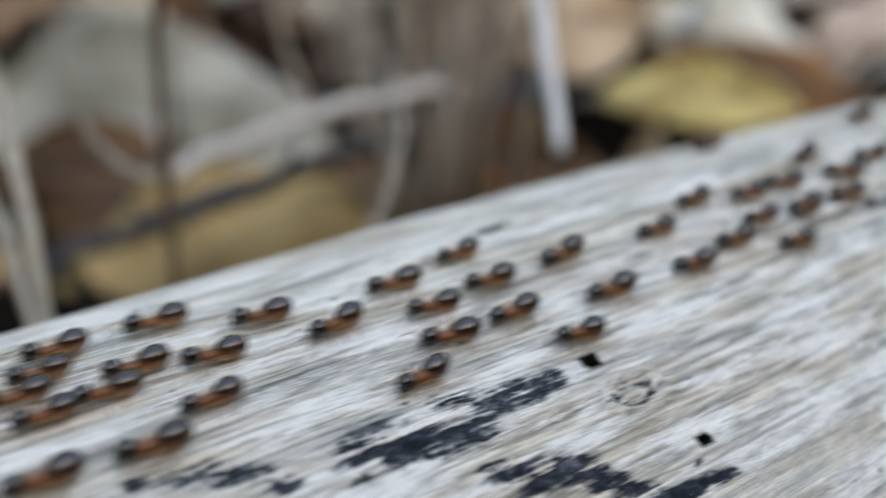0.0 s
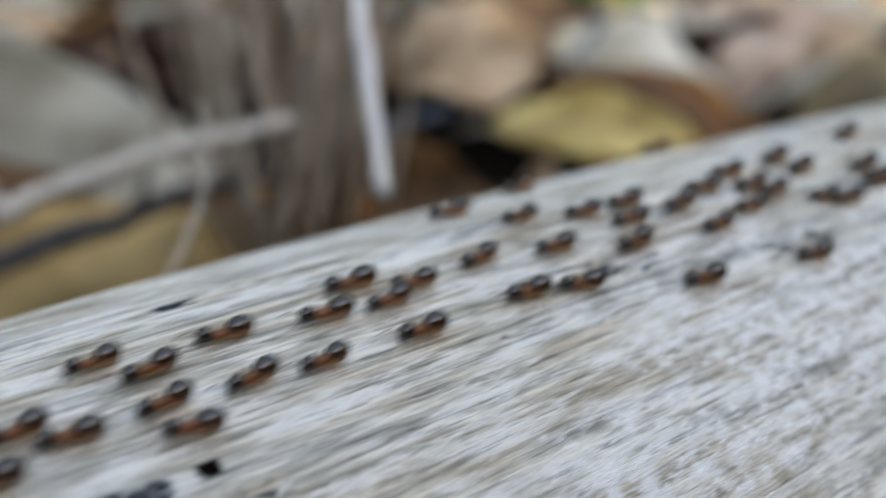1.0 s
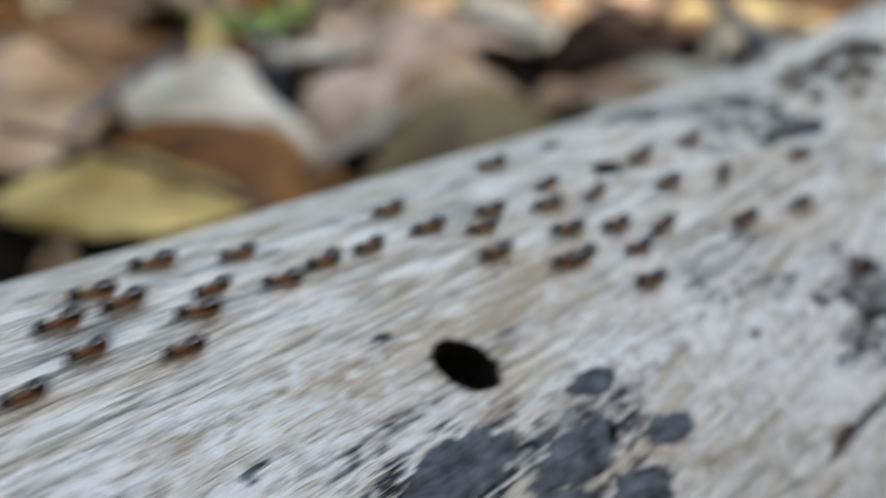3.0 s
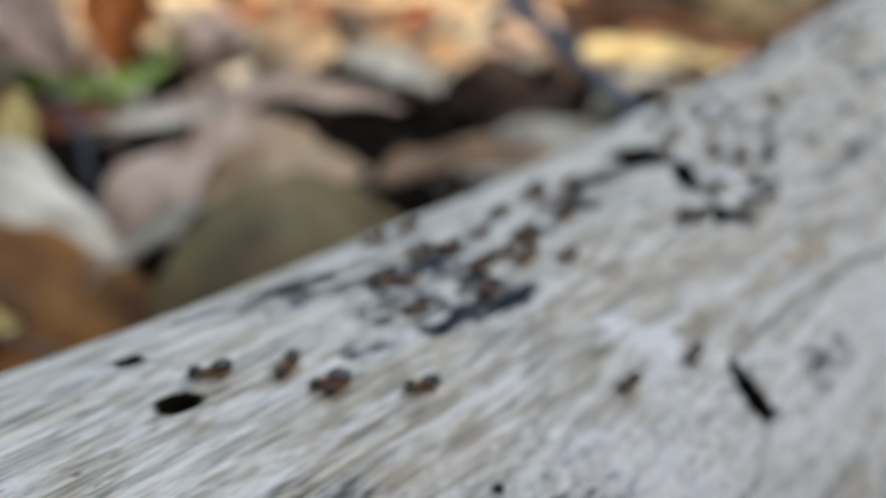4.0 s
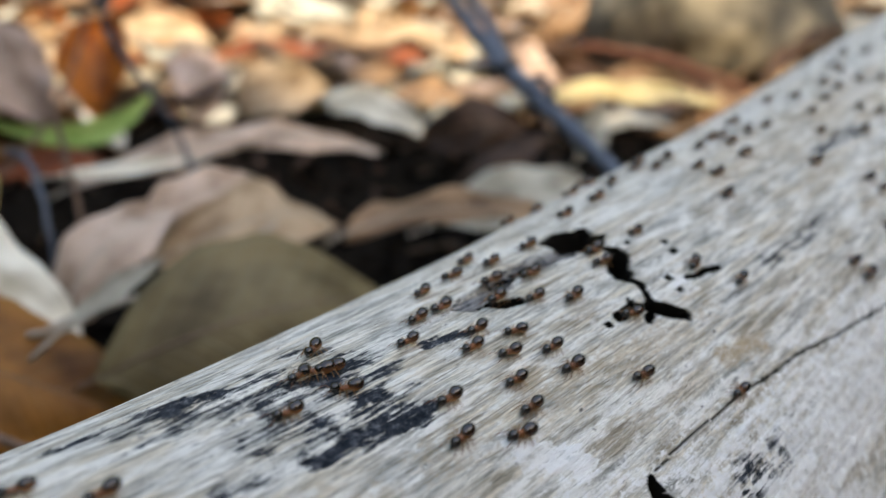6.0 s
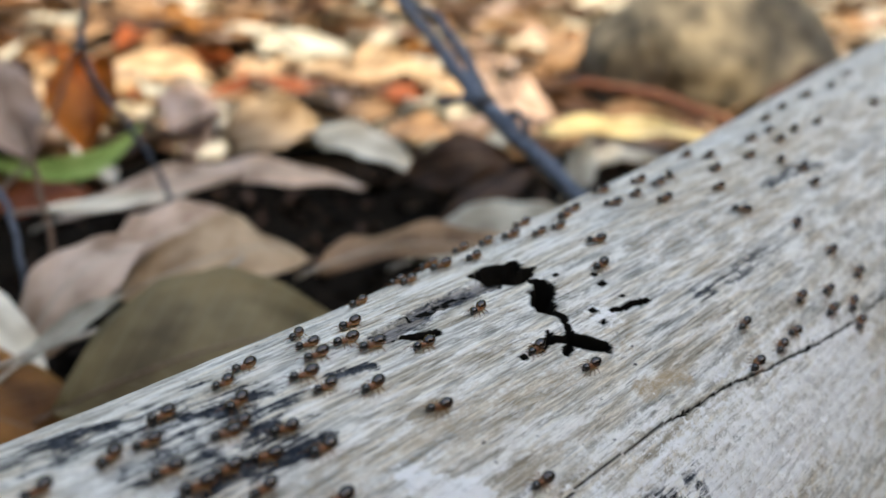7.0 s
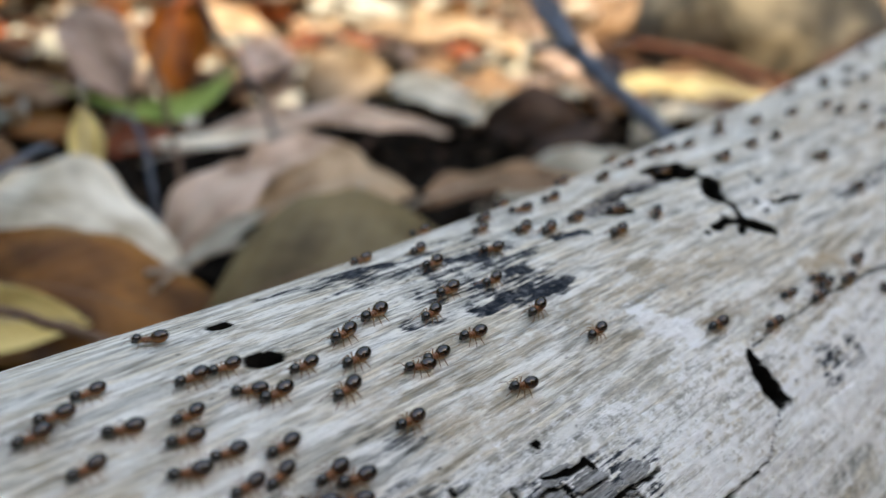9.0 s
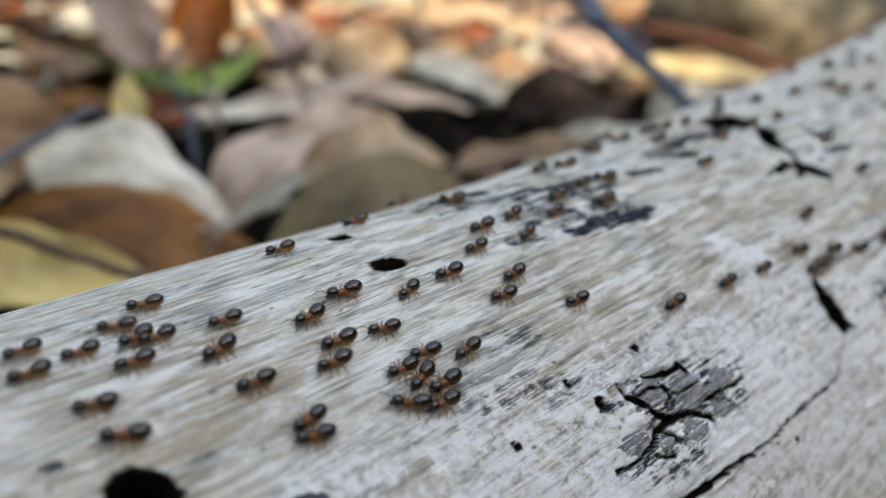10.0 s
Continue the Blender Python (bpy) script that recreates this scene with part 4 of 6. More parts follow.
    leaf((0.1495, 0.472, 0.066), (0.149, 0.450, 0.034), 0.013, "yellow", "dull yellow leaf standing behind a cream leaf", (0.25, -0.9, 0.3), arch=0.05, roll=0.8)
    leaf((0.174, 0.358, 0.044), (0.199, 0.371, 0.055), 0.007, "grey", "greyish curled leaf tip over an olive leaf", (-0.2, -0.7, 0.7), arch=0.08, roll=1.2)
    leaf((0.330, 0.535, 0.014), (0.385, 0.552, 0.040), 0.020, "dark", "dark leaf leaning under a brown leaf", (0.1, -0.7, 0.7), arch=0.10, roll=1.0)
    leaf((-0.150, 0.462, 0.030), (-0.088, 0.452, 0.056), 0.040, "tan", "tan leaf leaning behind a greyish white leaf", (0, -0.8, 0.6), arch=0.08, roll=0.6)
    leaf((-0.085, 0.270, 0.004), (-0.040, 0.276, 0.006), 0.034, "ochre", "yellow-ochre leaf lying low beside the log", (0, -0.5, 0.85), arch=0.05, cup=-0.2)
    leaf((0.034, 0.420, 0.054), (0.064, 0.408, 0.034), 0.028, "tan", "tan leaf tucked behind a rounded leaf", (0, -0.8, 0.6), arch=0.08, roll=0.6)
    leaf((0.000, 0.606, 0.040), (0.048, 0.598, 0.038), 0.030, "cream", "cream leaf in the shade of the litter", (0, -0.7, 0.7), arch=0.08, roll=0.7)
    leaf((0.050, 0.600, 0.056), (0.084, 0.594, 0.044), 0.028, "brown", "brown leaf leaning in the litter", (0, -0.8, 0.6), arch=0.10, roll=0.7)
    leaf((0.099, 0.341, 0.014), (0.1055, 0.343, 0.031), 0.012, "sand", "small peach-tan leaf tip standing under a yellow leaf", (0.2, -0.9, 0.3), arch=0.05, roll=0.8)
    leaf((0.044, 0.340, 0.020), (0.084, 0.356, 0.019), 0.026, "umber", "dull umber leaf lying low", (0, -0.6, 0.8), arch=0.10, roll=0.6)
    leaf((0.030, 0.382, 0.030), (0.058, 0.377, 0.033), 0.018, "grey", "greyish white crumpled leaf piece", (0, -0.8, 0.6), arch=0.12, roll=1.0)
    leaf((0.036, 0.318, 0.020), (0.092, 0.330, 0.020), 0.026, "umber", "flat umber brown leaf in shade", (0, -0.6, 0.8), arch=0.08)


build_leaves()


def build_sticks():
    """Twigs, stalks and a bark strip among the litter."""
    def thing(name, pts, radii, material, label, category, sides=9, wob=0.0008, seed=3):
        rnd = random.Random(seed)
        pts = [Vector(p) for p in pts]
        fine, rr = [], []
        for i in range(len(pts) - 1):
            p0, p1, p2, p3 = pts[max(i - 1, 0)], pts[i], pts[i + 1], pts[min(i + 2, len(pts) - 1)]
            for k in range(6):
                f = k / 6
                q = 0.5 * (2 * p1 + (p2 - p0) * f + (2 * p0 - 5 * p1 + 4 * p2 - p3) * f * f + (3 * p1 - p0 - 3 * p2 + p3) * f**3)
                fine.append(q + Vector((rnd.uniform(-wob, wob), rnd.uniform(-wob, wob), rnd.uniform(-wob, wob))) * 0.7)
                rr.append((radii[i] * (1 - f) + radii[i + 1] * f) * rnd.uniform(0.9, 1.12))
        fine.append(pts[-1])
        rr.append(radii[-1])
        return tagged(part(name, tube(fine, rr, sides), material), label, category)

    twig = thing("twig", [(0.3050, 0.515, 0.122), (0.3170, 0.490, 0.101), (0.3270, 0.468, 0.083), (0.3360, 0.444, 0.0705), (0.3480, 0.412, 0.054)],
                 [0.0017, 0.0021, 0.0036, 0.0030, 0.0027], TWIG, "dark blue-grey forked twig leaning behind the log", "twig", wob=0.0009, sides=12)
    fork = part("fork", tube([(0.3040, 0.545, 0.124), (0.3260, 0.520, 0.110), (0.3295, 0.492, 0.096), (0.3285, 0.469, 0.084)], [0.0014, 0.0018, 0.0021, 0.0026]), TWIG, twig)
    part("spur", tube([(0.3270, 0.468, 0.084), (0.3190, 0.472, 0.084), (0.3120, 0.475, 0.0825)], [0.0022, 0.0015, 0.0016]), TWIG, fork)
    part("spur", tube([(0.3350, 0.446, 0.071), (0.3365, 0.448, 0.079), (0.3335, 0.450, 0.0825), (0.3300, 0.450, 0.0815)], [0.0017, 0.0014, 0.0013, 0.0011]), TWIG, twig)
    knot = bmesh.new()
    bmesh.ops.create_icosphere(knot, subdivisions=3, radius=0.0040, matrix=Matrix.Translation((0.3280, 0.467, 0.0825)))
    for v in knot.verts:
        v.co += Vector((1, 1, 1)) * 0.0012 * noise.noise(v.co * 500)
    part("knot", knot, DEAD, twig, "dark knot where the twig forks")
    thing("bark_strip", [(0.512, 0.786, 0.046), (0.552, 0.742, 0.040), (0.590, 0.694, 0.026)], [0.003, 0.0045, 0.003], RED_BARK, "dark red-brown bark strip lying on litter", "bark")
    stick = thing("dry_stick", [(-0.0140, 0.234, 0.0505), (0.012, 0.246, 0.0582), (0.0365, 0.2577, 0.0622)], [0.0019, 0.0016, 0.0013], PALE_WOOD, "pale bare stick lying over the litter", "stick")
    part("side_shoot", tube([(-0.0115, 0.2352, 0.0513), (-0.0150, 0.2345, 0.0560), (-0.0165, 0.2340, 0.0610)], [0.0011, 0.0008, 0.0006]), PALE_WOOD, stick)
    dead = thing("dead_branch", [(-0.045, 0.245, 0.026), (-0.012, 0.256, 0.036), (0.012, 0.266, 0.043), (0.046, 0.280, 0.047)], [0.0018, 0.0026, 0.0020, 0.0018], DEAD, "dark dead branch under a pale stick", "branch", wob=0.0015)
    part("side_shoot", tube([(0.004, 0.263, 0.041), (0.007, 0.259, 0.046), (0.008, 0.257, 0.051)], [0.0014, 0.0009, 0.0006]), DEAD, dead)
    part("side_shoot", tube([(-0.020, 0.254, 0.034), (-0.024, 0.250, 0.038), (-0.029, 0.249, 0.040)], [0.0013, 0.0009, 0.0005]), DEAD, dead)
    thing("bleached_stalk", [(0.0477, 0.221, 0.100), (0.0490, 0.212, 0.088), (0.0522, 0.200, 0.0665)], [0.0011, 0.0013, 0.0011], PALE_STALK, "upright bleached white plant stalk", "stalk", wob=0.0003)
    thing("dry_stalk", [(0.027, 0.203, 0.079), (0.0283, 0.191, 0.070), (0.0236, 0.180, 0.060)], [0.0003, 0.0004, 0.0004], STALK, "thin pale upright dry plant stalk", "stalk", wob=0.0002)
    # a tuft of old grass: thin weathered blades from one foot, splayed and bent
    rnd = random.Random(14)
    tuft = new("grass_tuft")
    tuft.location = (0.037, 0.272, 0.028)
    for k in range(60):
        foot = Vector((rnd.gauss(0, 0.006), rnd.gauss(0, 0.007), 0))
        lean = Vector((rnd.gauss(-0.002, 0.012), rnd.gauss(0.006, 0.012), rnd.uniform(0.050, 0.098)))
        bow = Vector((rnd.gauss(0, 0.004), rnd.gauss(0, 0.004), 0))
        pts = [foot + lean * f + bow * math.sin(math.pi * f) for f in (0, 0.2, 0.4, 0.6, 0.8, 1)]
        r = rnd.uniform(0.0004, 0.0014)
        part("grass_blade", tube(pts, [r, r, r * 0.95, r * 0.85, r * 0.6, r * 0.25], 5), (OLD_GRASS, OLD_GRASS, STALK, OLD_GRASS, STALK, BROWN_STALK)[k % 6], tuft)
    tagged(tuft, "tuft of dead grey-brown grass standing behind the log", "grass")
    thing("brown_stem", [(-0.0022, 0.188, 0.102), (-0.0050, 0.195, 0.080), (-0.0066, 0.202, 0.052), (-0.0068, 0.206, 0.03)], [0.0006, 0.0007, 0.0008, 0.0008], BROWN_STALK, "thin brown upright stem", "stalk", wob=0.0002)
    thing("dry_stalk", [(-0.0170, 0.166, 0.090), (-0.0115, 0.156, 0.076), (-0.0092, 0.152, 0.056)], [0.0007, 0.0009, 0.0008], STALK, "pale grey grass stalk behind the log", "stalk", wob=0.0002)
    thing("dry_stalk", [(-0.026, 0.174, 0.078), (-0.018, 0.165, 0.070), (-0.0125, 0.158, 0.054)], [0.0006, 0.0007, 0.0007], STALK, "pale bent grass stalk behind the log", "stalk", wob=0.0002)
    thing("vine_loop", [(-0.020, 0.20, 0.080), (-0.017, 0.203, 0.066), (-0.010, 0.205, 0.060), (-0.005, 0.204, 0.066), (-0.004, 0.200, 0.080)], [0.0006, 0.0008, 0.0009, 0.0008, 0.0006], STALK,
          "thin looped dry tendril", "tendril", wob=0.0002)
    thing("thin_twig", [(0.166, 0.372, 0.038), (0.20, 0.384, 0.043), (0.232, 0.402, 0.052)], [0.0007, 0.0008, 0.0006], STALK, "thin pale twig resting on leaves", "twig")
    thing("thin_twig", [(0.096, 0.328, 0.062), (0.121, 0.325, 0.054), (0.149, 0.322, 0.043), (0.178, 0.318, 0.029)], [0.0010, 0.0012, 0.0012, 0.0010], BROWN_STALK, "brown twig lying beside the log", "twig")
    thing("thin_twig", [(0.196, 0.500, 0.125), (0.192, 0.500, 0.097), (0.210, 0.500, 0.066), (0.222, 0.505, 0.035)], [0.0008, 0.0013, 0.0009, 0.0008], TWIG, "thin bent blue-grey twig standing in litter", "twig")
    thing("thin_twig", [(0.172, 0.470, 0.080), (0.175, 0.460, 0.070), (0.180, 0.440, 0.040), (0.182, 0.432, 0.02)], [0.0006, 0.0009, 0.0010, 0.0010], BROWN_STALK, "short brown twig standing between leaves", "twig")
    thing("thin_twig", [(0.160, 0.452, 0.066), (0.1665, 0.450, 0.0610), (0.170, 0.440, 0.043), (0.171, 0.437, 0.02)], [0.0007, 0.0010, 0.0010, 0.0009], TWIG, "short blue-grey twig between leaves", "twig")
    thing("thin_twig", [(0.020, 0.342, 0.020), (0.040, 0.352, 0.025), (0.060, 0.365, 0.031), (0.080, 0.376, 0.035)], [0.0013, 0.0016, 0.0014, 0.0010], TWIG, "dark blue-grey twig lying under a rounded leaf", "twig")
    thing("thin_twig", [(0.108, 0.345, 0.056), (0.118, 0.362, 0.060), (0.137, 0.420, 0.061), (0.142, 0.440, 0.056)], [0.0009, 0.0012, 0.0011, 0.0008], TWIG, "dark grey twig lying over a cream leaf", "twig")
    thing("thin_twig", [(0.40, 0.58, 0.030), (0.412, 0.66, 0.055), (0.43, 0.74, 0.070)], [0.0012, 0.0011, 0.0008], BROWN_STALK, "brown twig leaning in the litter", "twig")
    thing("thin_twig", [(0.11, 0.50, 0.02), (0.165, 0.545, 0.050), (0.19, 0.60, 0.10)], [0.0010, 0.0009, 0.0007], BROWN_STALK, "thin dark twig standing in the litter", "twig")


build_sticks()


def build_stone():
    bm = bmesh.new()
    bmesh.ops.create_icosphere(bm, subdivisions=5, radius=1)
    for v in bm.verts:
        n = noise.noise(v.co * 1.3) * 0.16 + noise.noise(v.co * 4) * 0.05 + noise.noise(v.co * 11) * 0.015
        v.co *= 1 + n
        v.co.z = max(v.co.z, -0.55)
    bmesh.ops.scale(bm, vec=(0.125, 0.09, 0.085), verts=bm.verts)
    ob = part("stone", bm, STONE)
    ob.matrix_world = pose(0.700, 0.90, 0.034, 0, 0, 12)
    return tagged(ob, "rounded grey and tan mottled stone on the forest floor", "stone")


build_stone()


# ---- loose litter: leaves one by one near the log, the far ones as one layer ----
def off_log(x, y):
    """Metres from the log's middle line; past its ends the ground is open."""
    u, v = 0.850 * x + 0.526 * y, -0.526 * x + 0.850 * y - 0.093
    past = max(u - 0.80, -0.20 - u, 0)
    return math.copysign(math.hypot(v, past * 1.5), v)


def build_litter():
    rnd = random.Random(11)
    kinds = ["tan"] * 5 + ["pink"] * 4 + ["brown"] * 2 + ["dark"] * 4 + ["cream"] * 3 + ["grey"] * 3 + ["sand"] * 5 + ["red"] * 2
    names = {"tan": "tan", "pink": "pinkish", "brown": "brown", "dark": "dark brown", "cream": "cream", "grey": "grey", "yellow": "yellow", "red": "rust red", "sand": "sand-coloured"}
    cache = {}
    count = 0
    tries = 0
    while count < 290 and tries < 30000:
        tries += 1
        y = rnd.uniform(-0.15, 1.25)
        x = rnd.uniform(-0.45, 1.25)
        side = off_log(x, y)
        if abs(side) < 0.10 or (side < 0 and rnd.random() < 0.8):
            continue
        if (0.40 < x < 0.63 and 0.58 < y < 0.80) or (0.18 < x < 0.38 and 0.42 < y < 0.55):      # a lit gap with a few single leaves
            continue
        kind = rnd.choice(kinds)
        near = side < 0.36 and -0.2 < x < 0.62      # under the larger leaves: only low ones, in dark colours that stand for shade
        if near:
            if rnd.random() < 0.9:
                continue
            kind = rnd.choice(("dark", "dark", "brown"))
        shape = rnd.randrange(5)
        key = (kind, shape)
        if key not in cache:
            cache[key] = leaf_mesh("dry_leaf", (0.075, 0.095, 0.065, 0.105, 0.085)[shape], (0.032, 0.028, 0.030, 0.036, 0.020)[shape], LEAF[kind], roll=(1.0, -0.7, 1.3, 0.6, 1.6)[shape], cup=0.0,
                                   arch=(0.12, 0.02, 0.06, -0.08, 0.05)[shape], twist=(0.5, -0.9, 0.3, 1.2, 0.4)[shape], seed=50 + shape, nx=14, ny=8, curl=(0.6, 0.5, 0.8, 0.3, 0.2)[shape], wave=0.08)
        top = 0.008 if near or side < 0.17 else 0.040
        ob = new("dry_leaf", cache[key])
        ob.matrix_world = pose(x, y, ground_height(x, y) + rnd.uniform(0.003, top), rnd.gauss(0, 15), rnd.gauss(0, 12), rnd.uniform(0, 360))
        tagged(ob, "curled " + names[kind] + " dry leaf in the litter", "leaf", group="loose leaf litter")
        count += 1
    # far layer
    verts, faces, mats = [], [], []
    order = ["tan", "pink", "sand", "grey", "brown", "cream", "dark"]
    src = {k: leaf_mesh("litter_piece", 0.07, 0.034, LEAF[k], cup=0, roll=0.9, arch=0.06, seed=90, nx=8, ny=4, curl=0.7, wave=0.07) for k in order}
    for _ in range(2600):
        y = rnd.uniform(0.9, 5.5) if rnd.random() < 0.8 else rnd.uniform(0.5, 1.6)
        x = rnd.uniform(-0.7 - 0.3 * y, 0.9 + 1.0 * y)
        if off_log(x, y) < 0.085 or (y < 0.64 and 0.0 < x < 0.64):
            continue
        k = rnd.randrange(len(order))
        me = src[order[k]]
        low = y < 1.25
        m = pose(x, y, ground_height(x, y) + (rnd.uniform(0.0, 0.008) if low else rnd.uniform(0.002, 0.03)), rnd.gauss(0, 9), rnd.gauss(0, 9), rnd.choice((0, 180)) + rnd.gauss(0, 50)) @ Matrix.Scale(rnd.uniform(1.2, 2.4), 4)
        b = len(verts)
        verts += [tuple(m @ v.co) for v in me.vertices]
        faces += [tuple(b + i for i in p.vertices) for p in me.polygons]
        mats += [k] * len(me.polygons)
    src = {k: leaf_mesh("litter_piece", 0.08, 0.040, LEAF[k], cup=-0.3, arch=0.06, seed=91, nx=4, ny=2) for k in order}
    for _ in range(6500):
        r, q = 4.6 * rnd.random() ** 0.6, rnd.uniform(0, 6.283)
        x, y = 0.3 + r * math.cos(q), r * math.sin(q)
        if abs(off_log(x, y)) < 0.085 or (off_log(x, y) > 0 and y > 0.15 and -0.6 < x < 1.3):
            continue
        k = rnd.randrange(len(order) - 1)
        me = src[order[k]]
        m = pose(x, y, ground_height(x, y) + rnd.uniform(0.0, 0.012), rnd.gauss(0, 12), rnd.gauss(0, 12), rnd.uniform(0, 360)) @ Matrix.Scale(rnd.uniform(0.8, 1.4), 4)
        b = len(verts)
        verts += [tuple(m @ v.co) for v in me.vertices]
        faces += [tuple(b + i for i in p.vertices) for p in me.polygons]
        mats += [k] * len(me.polygons)
    me = bpy.data.meshes.new("leaf_litter")
    me.from_pydata(verts, [], faces)
    for k in order:
        me.materials.append(LEAF[k])
    me.polygons.foreach_set("material_index", mats)
    me.polygons.foreach_set("use_smooth", np.ones(len(faces), bool))
    tagged(new("leaf_litter", me), "deep layer of dry brown and tan leaves", "leaf litter", kind="stuff")


build_litter()


def build_debris():
    """Crumbs of leaf and bark in the hollows between the larger leaves."""
    rnd = random.Random(31)
    # mostly the near-black soil colour, which puts shade into the hollows
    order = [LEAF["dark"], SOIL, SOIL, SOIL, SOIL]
    verts, faces, mats = [], [], []
    for _ in range(2600):
        x, y = rnd.uniform(-0.12, 0.66), rnd.uniform(0.14, 0.70)
        if off_log(x, y) < 0.06:
            continue
        l, w = rnd.uniform(0.003, 0.012), rnd.uniform(0.0015, 0.005)
        m = pose(x, y, ground_height(x, y) + rnd.uniform(0.0005, 0.004), rnd.gauss(0, 25), rnd.gauss(0, 25), rnd.uniform(0, 360))
        ring = [(math.cos(a) * l * rnd.uniform(0.6, 1), math.sin(a) * w * rnd.uniform(0.6, 1), rnd.uniform(-0.001, 0.001)) for a in (0, 1.1, 2.2, 3.3, 4.3, 5.3)]
        b = len(verts)
        verts += [tuple(m @ Vector((p[0], p[1], p[2] + h))) for h in (0.0004, -0.0004) for p in ring]
        faces += [tuple(range(b, b + 6)), tuple(range(b + 11, b + 5, -1))] + [(b + k, b + 6 + k, b + 6 + (k + 1) % 6, b + (k + 1) % 6) for k in range(6)]
        mats += [rnd.randrange(5)] * 8
    me = bpy.data.meshes.new("leaf_crumbs")
    me.from_pydata(verts, [], faces)
    for m in order:
        me.materials.append(m)
    me.polygons.foreach_set("material_index", mats)
    tagged(new("leaf_crumbs", me), "crumbs of leaf and bark coloured near-black for the shade in the hollows", "debris", kind="stuff")


build_debris()


# ---- an unseen tree, added so that its crown keeps the sun off the log ----
def build_shade_tree():
    rnd = random.Random(21)
    root = new("tree")
    centre = Vector((0.10, -0.21, 0.05)) + sun_dir * 3.4
    foot = Vector((centre.x + 0.5, centre.y - 0.7, 0.0))
    top = Vector((centre.x, centre.y, centre.z + 0.3))
    part("trunk", tube([foot, foot.lerp(top, 0.35) + Vector((0.06, 0, 0.1)), foot.lerp(top, 0.7), top], [0.09, 0.07, 0.05, 0.02], 12), BROWN_STALK, root)
    ends = []
    for k in range(9):
        a = k * 0.7
        tip = centre + Vector((0.75 * math.cos(a), 0.75 * math.sin(a), rnd.uniform(-0.3, 0.4)))
        start = foot.lerp(top, rnd.uniform(0.5, 0.9))
        part("branch", tube([start, start.lerp(tip, 0.5) + Vector((0, 0, 0.06)), tip], [0.025, 0.016, 0.006], 7), BROWN_STALK, root)
        ends.append(tip)
    verts, faces = [], []
    for _ in range(5200):
        while True:
            d = Vector((rnd.uniform(-1, 1), rnd.uniform(-1, 1), rnd.uniform(-1, 1)))
            if d.length < 1:
                break
        spread = 1.0 if rnd.random() < 0.8 else 1.2
        p = centre + Vector((d.x * 0.95, d.y * 0.80, d.z * 0.62)) * spread
        m = Matrix.Translation(p) @ Euler((rnd.gauss(0, 0.6), rnd.gauss(0, 0.6), rnd.uniform(0, 6.28))).to_matrix().to_4x4()
        l, w = rnd.uniform(0.05, 0.09), rnd.uniform(0.022, 0.034)
        b = len(verts)
        verts += [tuple(m @ Vector(v)) for v in ((-l, 0, 0), (-l * 0.3, w, 0.008), (l * 0.4, w * 0.8, 0.006), (l, 0, -0.01), (l * 0.4, -w * 0.8, 0.006), (-l * 0.3, -w, 0.008))]
        faces += [(b, b + 1, b + 5), (b + 1, b + 2, b + 4, b + 5), (b + 2, b + 3, b + 4)]
    low = Vector((0.86, 0.85, 0.05)) + sun_dir * 3.2          # a low spray of the same tree, added to shade the stone
    part("branch", tube([foot.lerp(top, 0.6), foot.lerp(low, 0.6), low], [0.025, 0.014, 0.005], 7), BROWN_STALK, root)
    for _ in range(150):
        p = low + Vector((rnd.gauss(0, 0.07), rnd.gauss(0, 0.06), rnd.gauss(0, 0.06)))
        m = Matrix.Translation(p) @ Euler((rnd.gauss(0, 0.6), rnd.gauss(0, 0.6), rnd.uniform(0, 6.28))).to_matrix().to_4x4()
        l, w = rnd.uniform(0.03, 0.05), rnd.uniform(0.014, 0.022)
        b = len(verts)
        verts += [tuple(m @ Vector(v)) for v in ((-l, 0, 0), (0, w, 0.006), (l, 0, -0.006), (0, -w, 0.006))]
        faces += [(b, b + 1, b + 2, b + 3)]
    mesh_object("crown", verts, faces, LEAF["green"], root)
    return tagged(root, "unseen small leafy tree added so that its crown shades the log", "tree")


build_shade_tree()


# ---- termites ----
def ellipsoid(parts, seg=14, rings=9):
    """One bmesh of joined ellipsoids: (centre, half axes, tilt about y in degrees)."""
    bm = bmesh.new()
    for c, r, tilt in parts:
        m = Matrix.Translation(c) @ Matrix.Rotation(radians(tilt), 4, "Y") @ Matrix.Diagonal((*r, 1))
        bmesh.ops.create_uvsphere(bm, u_segments=seg, v_segments=rings, radius=1, matrix=m)
    return bm


